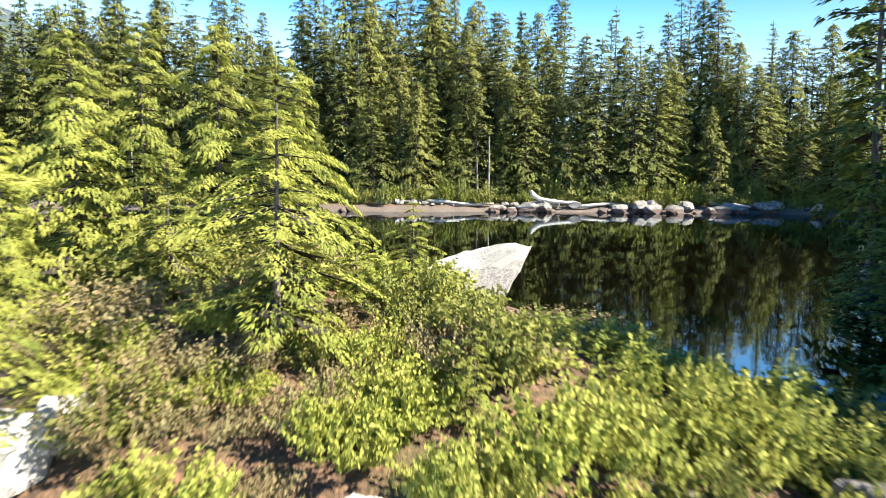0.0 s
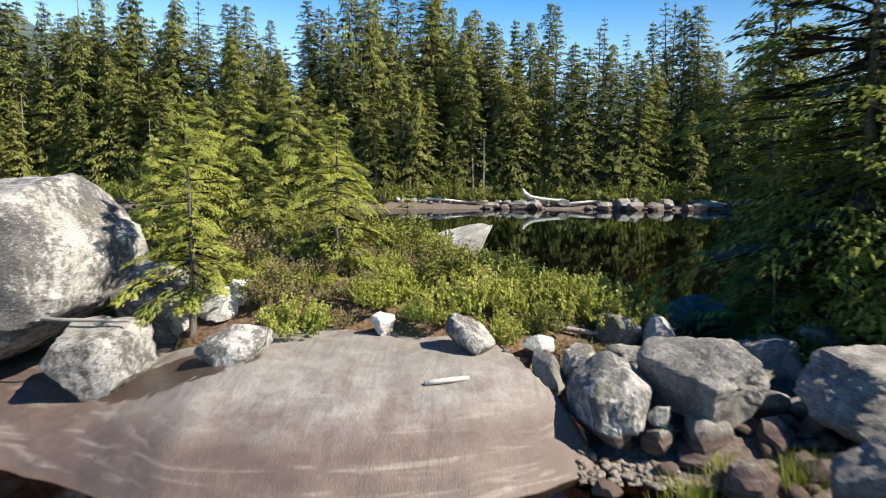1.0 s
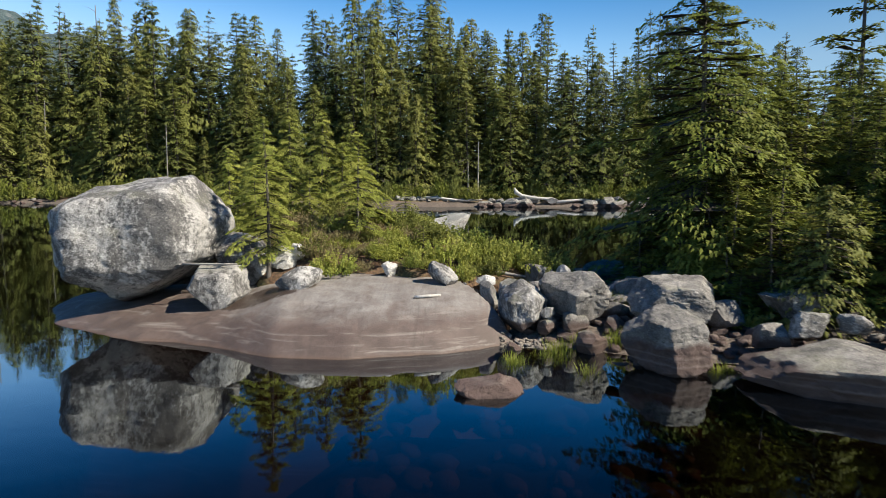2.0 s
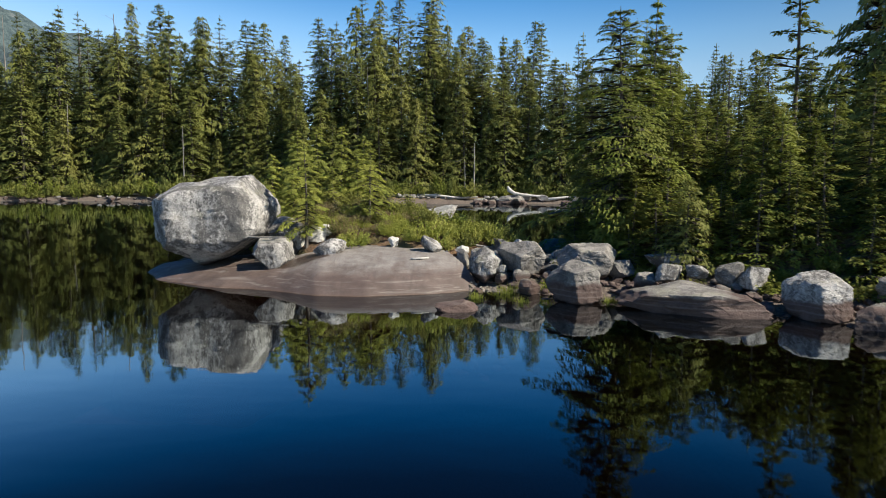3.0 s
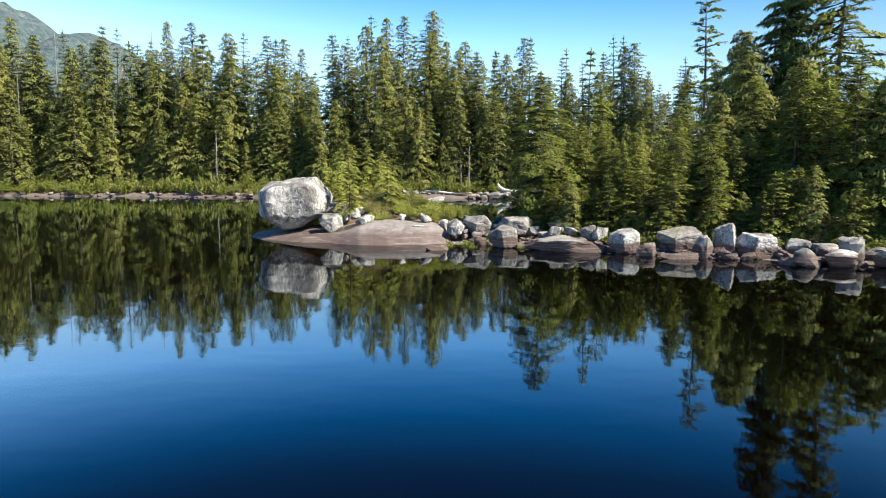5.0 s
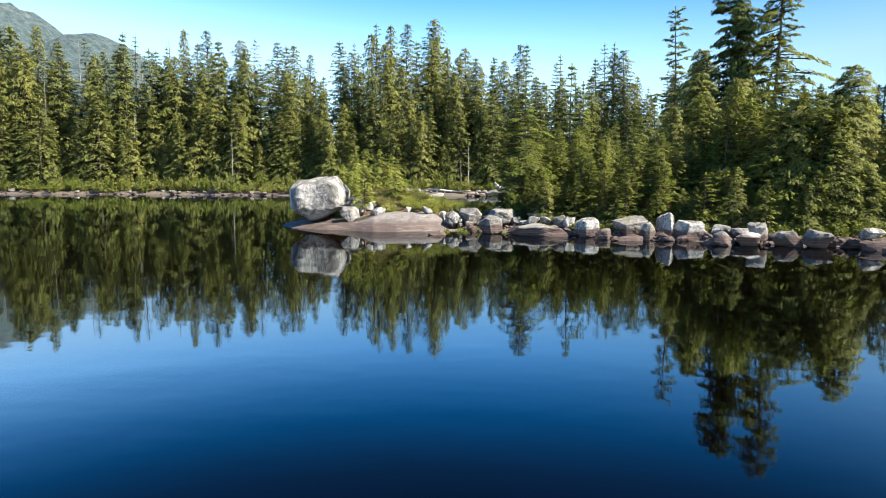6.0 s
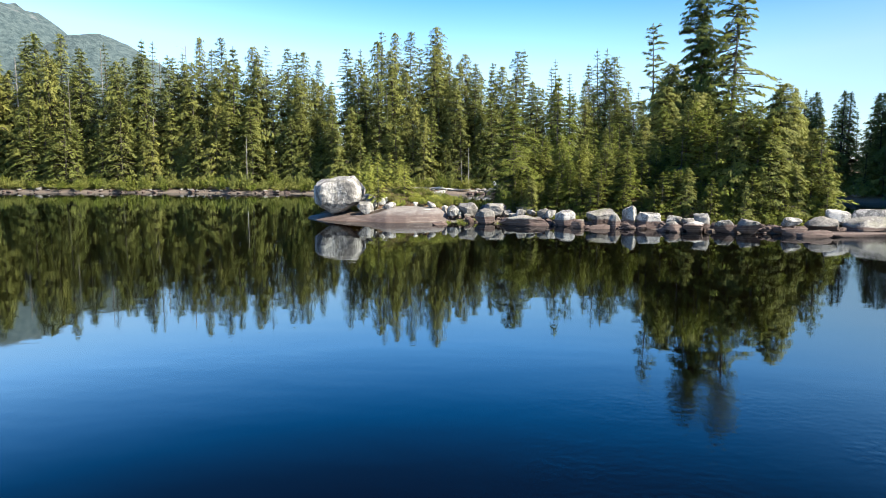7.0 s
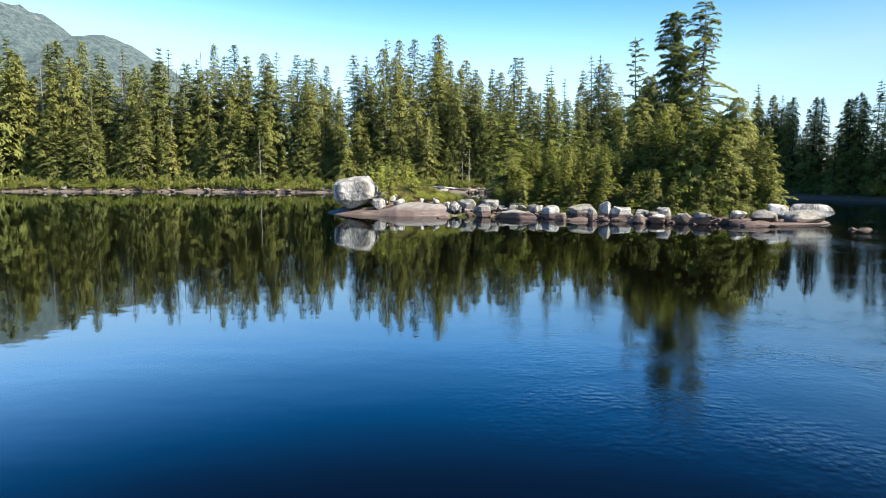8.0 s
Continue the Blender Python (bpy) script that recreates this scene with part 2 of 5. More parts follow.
def lake():
    """Clear dark water: a mirror by Fresnel over a brown tint."""
    m, nt, b, out = nodes_of("lake_water")
    nt.nodes.remove(b)
    pos, xyz = place(nt)
    gl = nt.nodes.new("ShaderNodeBsdfGlossy")
    gl.inputs["Roughness"].default_value = 0.015
    gl.inputs["Color"].default_value = (0.88, 0.96, 1.0, 1)
    tp = nt.nodes.new("ShaderNodeBsdfTransparent")
    tp.inputs[0].default_value = (0.22, 0.155, 0.11, 1)
    fr = nt.nodes.new("ShaderNodeFresnel")
    fr.inputs[0].default_value = 1.333
    ms = nt.nodes.new("ShaderNodeMixShader")
    bp = nt.nodes.new("ShaderNodeBump")
    swell = noise_tex(nt, 0.9, 2, 0.5, stretch(nt, pos, 0.6, 1.0, 1))
    rip = noise_tex(nt, 8.0, 2, 0.5, stretch(nt, pos, 0.8, 1.3, 1))
    puffs = noise_tex(nt, 0.35, 3, 0.6, pos)
    wind = noise_tex(nt, 0.05, 2, 0.5, pos)
    zone = calc(nt, "ADD", calc(nt, "ADD", calc(nt, "MULTIPLY", xyz[0], 0.02), calc(nt, "MULTIPLY", xyz[1], -0.012)), calc(nt, "MULTIPLY", wind, 0.6))
    gust = calc(nt, "MULTIPLY", ramp(nt, zone, [(0.90, (0, 0, 0)), (1.15, (1, 1, 1))]), ramp(nt, puffs, [(0.42, (0.15, 0.15, 0.15)), (0.62, (1, 1, 1))]))
    h = calc(nt, "ADD", calc(nt, "MULTIPLY", swell, 0.0035), calc(nt, "MULTIPLY", rip, calc(nt, "MULTIPLY_ADD", gust, 0.0095, 0.0003)))
    bp.inputs["Strength"].default_value = 1.0
    bp.inputs["Distance"].default_value = 1.0
    nt.links.new(h, bp.inputs["Height"])
    nt.links.new(bp.outputs[0], gl.inputs["Normal"])
    nt.links.new(bp.outputs[0], fr.inputs["Normal"])
    nt.links.new(ramp(nt, fr.outputs[0], [(0.0, (0.02, 0.02, 0.02)), (0.06, (0.03, 0.03, 0.03)), (0.09, (0.075, 0.075, 0.075)), (0.15, (0.28, 0.28, 0.28)), (0.22, (0.46, 0.46, 0.46)), (0.30, (0.43, 0.43, 0.43)), (0.45, (0.37, 0.37, 0.37)), (0.65, (0.60, 0.60, 0.60)), (1.0, (0.92, 0.92, 0.92))]), ms.inputs[0])
    nt.links.new(tp.outputs[0], ms.inputs[1])
    nt.links.new(gl.outputs[0], ms.inputs[2])
    nt.links.new(ms.outputs[0], out.inputs[0])
    return m


GRANITE = granite("lichen_granite", (0.47, 0.455, 0.43), (0.30, 0.295, 0.285), (0.10, 0.066, 0.056), 0.48, 0.9)
# darker copy of the granite: a tone that varies by seed, and painted shade
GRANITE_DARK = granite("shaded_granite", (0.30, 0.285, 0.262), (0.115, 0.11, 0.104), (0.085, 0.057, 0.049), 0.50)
PALE = granite("pale_granite", (0.60, 0.585, 0.55), (0.43, 0.42, 0.395), (0.28, 0.21, 0.17), -0.3, 0.15)
PEBBLE = granite("pebble_stone", (0.34, 0.30, 0.255), (0.19, 0.16, 0.13), (0.2, 0.16, 0.12), -0.3, 0.2)
SLAB = slab_rock()
EARTH = earth()
WATER = lake()
NEEDLE_FAR = foliage("forest_needles", (0.055, 0.072, 0.022), (0.20, 0.225, 0.058), (0.19, 0.20, 0.06), 0.28)
NEEDLE_MID = foliage("shore_needles", (0.022, 0.034, 0.010), (0.19, 0.225, 0.038), (0.18, 0.18, 0.04), 0.24)
NEEDLE_NEAR = foliage("young_needles", (0.07, 0.098, 0.022), (0.32, 0.35, 0.07), (0.34, 0.33, 0.08), 0.34)
CEDAR_DARK = foliage("dark_cedar_needles", (0.022, 0.040, 0.012), (0.12, 0.155, 0.035), (0.12, 0.13, 0.035), 0.2)
CEDAR_N = foliage("cedar_needles", (0.066, 0.082, 0.024), (0.22, 0.235, 0.058), (0.21, 0.205, 0.06), 0.28)
LEAF = foliage("shrub_leaves", (0.10, 0.14, 0.03), (0.36, 0.395, 0.085), (0.38, 0.34, 0.10), 0.36)
LEAF_DRY = foliage("heath_leaves", (0.09, 0.09, 0.045), (0.26, 0.235, 0.11), (0.28, 0.18, 0.10), 0.25)
GRASS = foliage("sedge", (0.09, 0.14, 0.02), (0.26, 0.30, 0.05), (0.25, 0.24, 0.06), 0.4)
BARK = rough_mat("bark", (0.055, 0.045, 0.038), (0.17, 0.15, 0.13), 9.0, 0.95, 0.25)
TWIGS = rough_mat("bare_twigs", (0.018, 0.014, 0.010), (0.045, 0.036, 0.028), 9.0, 0.95)
DEADWOOD = rough_mat("weathered_wood", (0.13, 0.12, 0.11), (0.30, 0.285, 0.265), 8.0, 0.85, 0.2)
PALEWOOD = rough_mat("bleached_wood", (0.34, 0.325, 0.30), (0.55, 0.53, 0.50), 8.0, 0.8, 0.2)


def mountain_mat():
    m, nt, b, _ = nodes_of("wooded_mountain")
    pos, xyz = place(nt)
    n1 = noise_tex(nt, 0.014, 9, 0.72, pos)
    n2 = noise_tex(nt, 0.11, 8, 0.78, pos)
    # the blue-grey haze of distance is put into the wood and rock colours
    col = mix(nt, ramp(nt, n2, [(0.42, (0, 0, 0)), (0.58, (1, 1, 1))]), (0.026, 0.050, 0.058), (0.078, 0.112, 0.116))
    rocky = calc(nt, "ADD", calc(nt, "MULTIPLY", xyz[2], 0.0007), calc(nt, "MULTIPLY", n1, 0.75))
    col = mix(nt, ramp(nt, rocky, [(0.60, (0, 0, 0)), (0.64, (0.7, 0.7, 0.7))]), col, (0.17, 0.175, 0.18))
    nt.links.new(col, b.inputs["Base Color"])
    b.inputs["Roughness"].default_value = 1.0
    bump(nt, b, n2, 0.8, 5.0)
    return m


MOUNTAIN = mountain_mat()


# ---- helpers for building ----
def mesh_of(name, verts, faces, material, smooth=False):
    me = bpy.data.meshes.new(name)
    verts = np.asarray(verts, dtype=np.float32)
    me.from_pydata(verts.tolist() if len(verts) < 10 else [tuple(v) for v in verts.tolist()], [], faces.tolist() if hasattr(faces, "tolist") else faces)
    me.materials.append(material)
    if smooth:
        me.polygons.foreach_set("use_smooth", [True] * len(me.polygons))
    me.update()
    return me


def part(name, me, parent, label=""):
    ob = new(name, me)
    ob.parent = parent
    if label:
        ob["label"] = label
    return ob


def thing(name, m, label, category, group="", kind=""):
    ob = new(name)
    ob.empty_display_size = 0.2
    ob.matrix_basis = m
    return tagged(ob, label, category, group, kind)


def smooth_step(a, b, v):
    u = np.clip((v - a) / (b - a), 0, 1)
    return u * u * (3 - 2 * u)


# ---- the lie of the land ----
SHORE_X = [2.0, 2.4, 3.0, 3.5, 4.2, 5.0, 5.8, 6.3, 8.5, 10.5, 12.2, 14.4, 17.0, 19.7, 23.0, 27.0]
SHORE_Y = [-1.25, -1.1, -1.4, -1.8, -2.2, -2.0, -2.2, -3.1, -4.3, -5.4, -6.2, -7.0, -8.2, -9.2, -9.8, -9.6]
FRONT_X = [-9.0, -7.6, -6.66, -5.2, -4.3, -3.3, -2.25, -0.9, 0.7, 1.4, 2.4]
FRONT_Y = [2.5, 0.4, -0.2, -1.0, -1.15, -1.5, -2.1, -2.15, -1.75, -1.4, -0.6]


def slab_height(x, y):
    s = y - np.interp(x, FRONT_X, FRONT_Y)
    amp = np.interp(x, [-8.5, -7, -5, -3.6, -2.4, 3], [0.25, 0.42, 0.55, 0.72, 1.02, 1.02])
    z = np.where(s > 0, amp * (1 - np.exp(-np.maximum(s, 0) / 1.15)), 0.55 * s - 0.28 * s * s)
    edge = x - (1.45 + (0.31 - y) * 0.55)
    return z - np.maximum(edge, 0) * 1.3


def land_height(x, y):
    x, y = np.asarray(x, float), np.asarray(y, float)
    # islet behind the slab
    dome = 1.95 - 1.9 * ((x + 2.2) / np.where(x > -2.2, 7.2, 6.2)) ** 2 - 1.9 * (np.where(y > 4, (y - 4) / np.interp(x, [0, 2], [7.0, 4.8]), (y - 4) / 5.6)) ** 2
    edge = np.interp(x, [-4.7, -3.4], [3.4, 1.3])
    front = np.where(y > edge, 0.93 + (y - edge) * 0.42, 0.93 + (y - edge) * 1.4)
    isle = np.minimum(dome, front)
    # wooded point
    s = y - np.interp(x, SHORE_X, SHORE_Y)
    rise = np.interp(x, [6.5, 8.5], [3.7, 1.9])
    step = np.clip((s - rise) / (4.7 - rise), 0, 1)
    point = np.where(s > 0, 0.16 * np.minimum(s, 5) + 1.05 * step * step * (3 - 2 * step), 0.35 * s)
    point = np.minimum(point, (27.3 + 0.7 * np.sin(y * 0.6) + 0.4 * np.sin(y * 1.7 + 1) - x) * 0.5)
    point = np.minimum(point, (x - np.interp(y, [0.5, 1.5, 3.0, 6.0], [1.2, 3.5, 4.9, 6.0])) * 0.62)
    point = np.minimum(point, (np.interp(x, [2, 6, 9, 14, 22, 28], [2.6, 4.6, 10.5, 21, 28, 14]) - y) * 0.45)
    # far shore all round
    far_y = 66.0 + 0.8 * np.sin(x * 0.21) - np.maximum(0, x - 32) * 1.65 + 4 * smooth_step(-20, -50, x)
    f = np.maximum(y - far_y, np.maximum(-170 - x, -190 - y))
    far = np.where(f > 0, 0.75 * (1 - np.exp(-np.maximum(f, 0) / 1.6)) + 0.035 * np.minimum(f, 200), 0.25 * f)
    z = np.maximum(np.maximum(isle, point), np.maximum(far, -3.0))
    return z + 0.10 * np.sin(x * 1.7 + y) * np.sin(y * 1.3 - x * 0.6) * smooth_step(-1.5, 0.6, z)


def ground_z(x, y):
    return float(max(land_height(x, y), slab_height(x, y) if -8.5 < x < 2.6 and -3 < y < 3.5 else -9))


def spaced(*spans):
    out = []
    for a, b, n in spans:
        out += list(np.linspace(a, b, n, endpoint=False))
    return np.array(out + [spans[-1][1]])


gx = spaced((-1500, -200, 14), (-200, -60, 36), (-60, -11, 50), (-11, 30, 120), (30, 90, 50), (90, 300, 30), (300, 1500, 12))
gy = spaced((-1500, -200, 12), (-200, -14, 30), (-14, 17, 95), (17, 58, 30), (58, 80, 30), (80, 140, 20), (140, 1500, 20))
GX, GY = np.meshgrid(gx, gy)
GZ = land_height(GX, GY)
inside = slab_height(GX, GY) - 0.25
near_slab = (GX > -8.3) & (GX < 2.2) & (GY > -3.5) & (GY < 1.2)
GZ = np.where(near_slab, np.minimum(GZ, inside), GZ)
nx, ny = len(gx), len(gy)
idx = np.arange(nx * ny).reshape(ny, nx)
quads = np.stack([idx[:-1, :-1], idx[:-1, 1:], idx[1:, 1:], idx[1:, :-1]], -1).reshape(-1, 4)
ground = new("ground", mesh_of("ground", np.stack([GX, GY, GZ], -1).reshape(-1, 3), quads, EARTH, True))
tagged(ground, "needle-littered earth and sandy lake shore", "ground", kind="structure")

water = new("water", mesh_of("water", [(-1500, -1500, 0), (1500, -1500, 0), (1500, 200, 0), (-1500, 200, 0)], [(0, 1, 2, 3)], WATER))
tagged(water, "still dark blue lake mirroring the forest", "water", kind="structure")

sx, sy = np.linspace(-8.6, 3.4, 130), np.linspace(-4.5, 3.2, 90)
SX, SY = np.meshgrid(sx, sy)
SZ = slab_height(SX, SY)
SZ = SZ + 0.02 * np.sin(SX * 2.3 + SY) * np.cos(SY * 2.9) + 0.012 * np.sin(SX * 7 + 2 * np.sin(SY * 3)) * np.sin(SY * 6)
SZ = np.maximum(SZ, -3.3)
idx = np.arange(130 * 90).reshape(90, 130)
quads = np.stack([idx[:-1, :-1], idx[:-1, 1:], idx[1:, 1:], idx[1:, :-1]], -1).reshape(-1, 4)
slab = new("rock_slab", mesh_of("rock_slab", np.stack([SX, SY, SZ], -1).reshape(-1, 3), quads, SLAB, True))
tagged(slab, "smooth pinkish glaciated granite slab sloping into the lake", "rock slab", kind="structure")

# mountain behind the forest
mx, my = np.linspace(-1400, -300, 90), np.linspace(760, 1400, 60)
MX, MY = np.meshgrid(mx, my)
ridge = np.interp(MX, [-1400, -900, -745, -690, -650, -622, -598, -572, -540, -500, -440, -380, -300], [240, 296, 272, 256, 230, 203, 214, 217, 206, 185, 130, 50, 0])
MZ = 1.015 * ridge * np.clip(1 - ((MY - 1000) / 260) ** 2, 0, 1) ** 0.8
rough_z = np.array([noise.fractal(Vector((a * 0.022, b * 0.022, 0.3)), 0.75, 2.0, 6) for a, b in zip(MX.ravel(), MY.ravel())]).reshape(MX.shape)
MZ = MZ + (3 + 0.022 * MZ) * rough_z
idx = np.arange(90 * 60).reshape(60, 90)
quads = np.stack([idx[:-1, :-1], idx[:-1, 1:], idx[1:, 1:], idx[1:, :-1]], -1).reshape(-1, 4)
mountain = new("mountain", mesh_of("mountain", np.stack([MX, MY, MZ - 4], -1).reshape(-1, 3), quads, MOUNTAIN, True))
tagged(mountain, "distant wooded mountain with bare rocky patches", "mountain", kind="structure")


# ---- rocks ----
def ico(level):
    bm = bmesh.new()
    bmesh.ops.create_icosphere(bm, subdivisions=level, radius=1.0)
    bm.verts.ensure_lookup_table()
    v = np.array([p.co[:] for p in bm.verts])
    f = [[p.index for p in q.verts] for q in bm.faces]
    bm.free()
    return v / np.linalg.norm(v, axis=1)[:, None], f


ICO = {k: ico(k) for k in (2, 3, 4, 5)}


def rock_mesh(name, size, seed, material, level=4, planes=(), facets=9, hard=46.0, rough=0.065, low=0.55, box=False):
    """A boulder: a many-sided block with blunt edges, cut by planes (normal, distance) in units of its half size."""
    rng = np.random.default_rng(seed)
    v, f = ICO[level]
    cuts = [(np.array(n, float) / np.linalg.norm(n), d) for n, d in planes]
    if box:
        q = rng.uniform(0, 6.283)
        for n in ((math.cos(q), math.sin(q), 0), (-math.sin(q), math.cos(q), 0), (-math.cos(q), -math.sin(q), 0), (math.sin(q), -math.cos(q), 0), (0, 0, 1), (0, 0, -1)):
            n = np.array(n) + rng.normal(0, 0.33, 3)
            cuts.append((n / np.linalg.norm(n), rng.uniform(0.62, 0.95)))
    for _ in range(facets):
        n = rng.normal(size=3)
        cuts.append((n / np.linalg.norm(n), rng.uniform(low, 0.95)))
    inv = np.full(len(v), 1.45 ** -hard)
    for n, d in cuts:
        inv += np.maximum(v @ n / d, 0) ** hard
    r = inv ** (-1.0 / hard)
    off = Vector(rng.uniform(-50, 50, 3))
    nz = np.array([noise.fractal(Vector(p) * 2.0 + off, 0.55, 2.1, 6) for p in v])
    n2 = np.array([noise.noise(Vector(p) * 7.0 + off) for p in v])
    r = r * (1 + rough * nz + 0.22 * rough * n2)
    p = v * r[:, None]
    p = p - (p.max(0) + p.min(0)) / 2
    p = p / p.max(0) * np.array(size)
    me = mesh_of(name, p, f, material, True)
    me.set_sharp_from_angle(angle=radians(24))
    return me


def rock(x, y, z, size, seed, material, label, turn=0.0, level=3, name="boulder", group="", **more):
    ob = new(name, rock_mesh(name, size, seed, material, level, **more))
    ob.matrix_basis = pose(x, y, z, 0, 0, turn)
    return tagged(ob, label, "boulder" if max(size) > 0.35 else "rock", group)


rock(-6.18, 1.75, 1.73, (1.88, 1.75, 1.46), 3, GRANITE, "huge pale grey lichened boulder perched on the slab", 0, 5,
     planes=(((-0.16, -0.22, 0.95), 0.86), ((0.85, -0.15, 0.45), 1.01), ((0.98, -0.12, -0.14), 0.95), ((0.60, -0.05, -0.80), 0.77), ((-0.66, -0.1, -0.74), 0.92), ((-1, -0.15, 0.0), 0.97), ((-0.60, -0.3, 0.74), 1.02),
             ((0.10, -1, 0.06), 0.84), ((0.05, -0.75, -0.66), 0.93), ((0.05, -0.72, 0.70), 1.06), ((0.62, -0.78, 0.05), 1.02), ((-0.72, -0.70, -0.05), 1.02), ((0.1, 1, 0), 0.9), ((0.6, 0.7, 0.3), 1.0), ((-0.6, 0.7, 0.3), 1.0), ((0, 0.6, -0.8), 0.95), ((0, 0.5, 0.85), 0.95)), facets=0, hard=38, rough=0.05)
rock(-4.08, 0.30, 0.75, (0.62, 0.55, 0.54), 5, GRANITE, "angular grey boulder wedged beside the huge boulder", 0, 4,
     planes=(((-0.05, -0.20, 1), 0.80), ((0.12, -1, -0.10), 0.74), ((-0.68, -0.1, -0.72), 0.56), ((0.80, -0.1, -0.62), 0.92), ((1, -0.1, 0.10), 0.92), ((0.45, -0.2, 0.85), 0.95), ((0, 1, 0), 0.9), ((0.55, -0.8, 0.1), 0.90), ((0.2, -0.3, -0.95), 0.95), ((-0.8, -0.3, 0.5), 0.98)), facets=0, hard=50, rough=0.05)
rock(-4.05, 2.25, 1.12, (0.78, 0.9, 0.72), 8, GRANITE, "grey boulder leaning behind the huge boulder", 20, 4)
rock(-2.30, 0.32, 0.99, (0.50, 0.42, 0.31), 11, GRANITE, "rounded pale boulder resting on the slab", 10, 4, hard=20, low=0.7)
rock(-0.50, 1.26, 1.10, (0.18, 0.16, 0.20), 12, PALE, "small white angular rock at the slab's edge", 0, 3, facets=10)
rock(0.70, 0.72, 1.07, (0.30, 0.28, 0.29), 14, GRANITE, "grey angular rock at the edge of the shrubs", 25, 4)
rock(0.25, 10.2, 0.95, (1.15, 0.85, 1.0), 17, PALE, "white wedge-shaped granite boulder above the bushes", 0, 4,
     planes=(((-0.30, -0.12, 1), 0.52), ((0.95, -0.1, -0.55), 0.62), ((0.1, -1, 0.0), 0.70), ((-1, 0, 0.3), 0.9)), facets=3, hard=34, low=0.85)
rock(1.66, 1.05, 0.93, (0.24, 0.2, 0.12), 15, PALE, "pale flat stone beside the slab", 20, 3)
rock(-3.0, 1.75, 1.32, (0.32, 0.28, 0.26), 18, PALE, "pale grey rock half buried under the sapling", 0, 3)
rock(-2.72, 1.95, 1.42, (0.22, 0.2, 0.2), 19, PALE, "white rock among the heath", 30, 3)

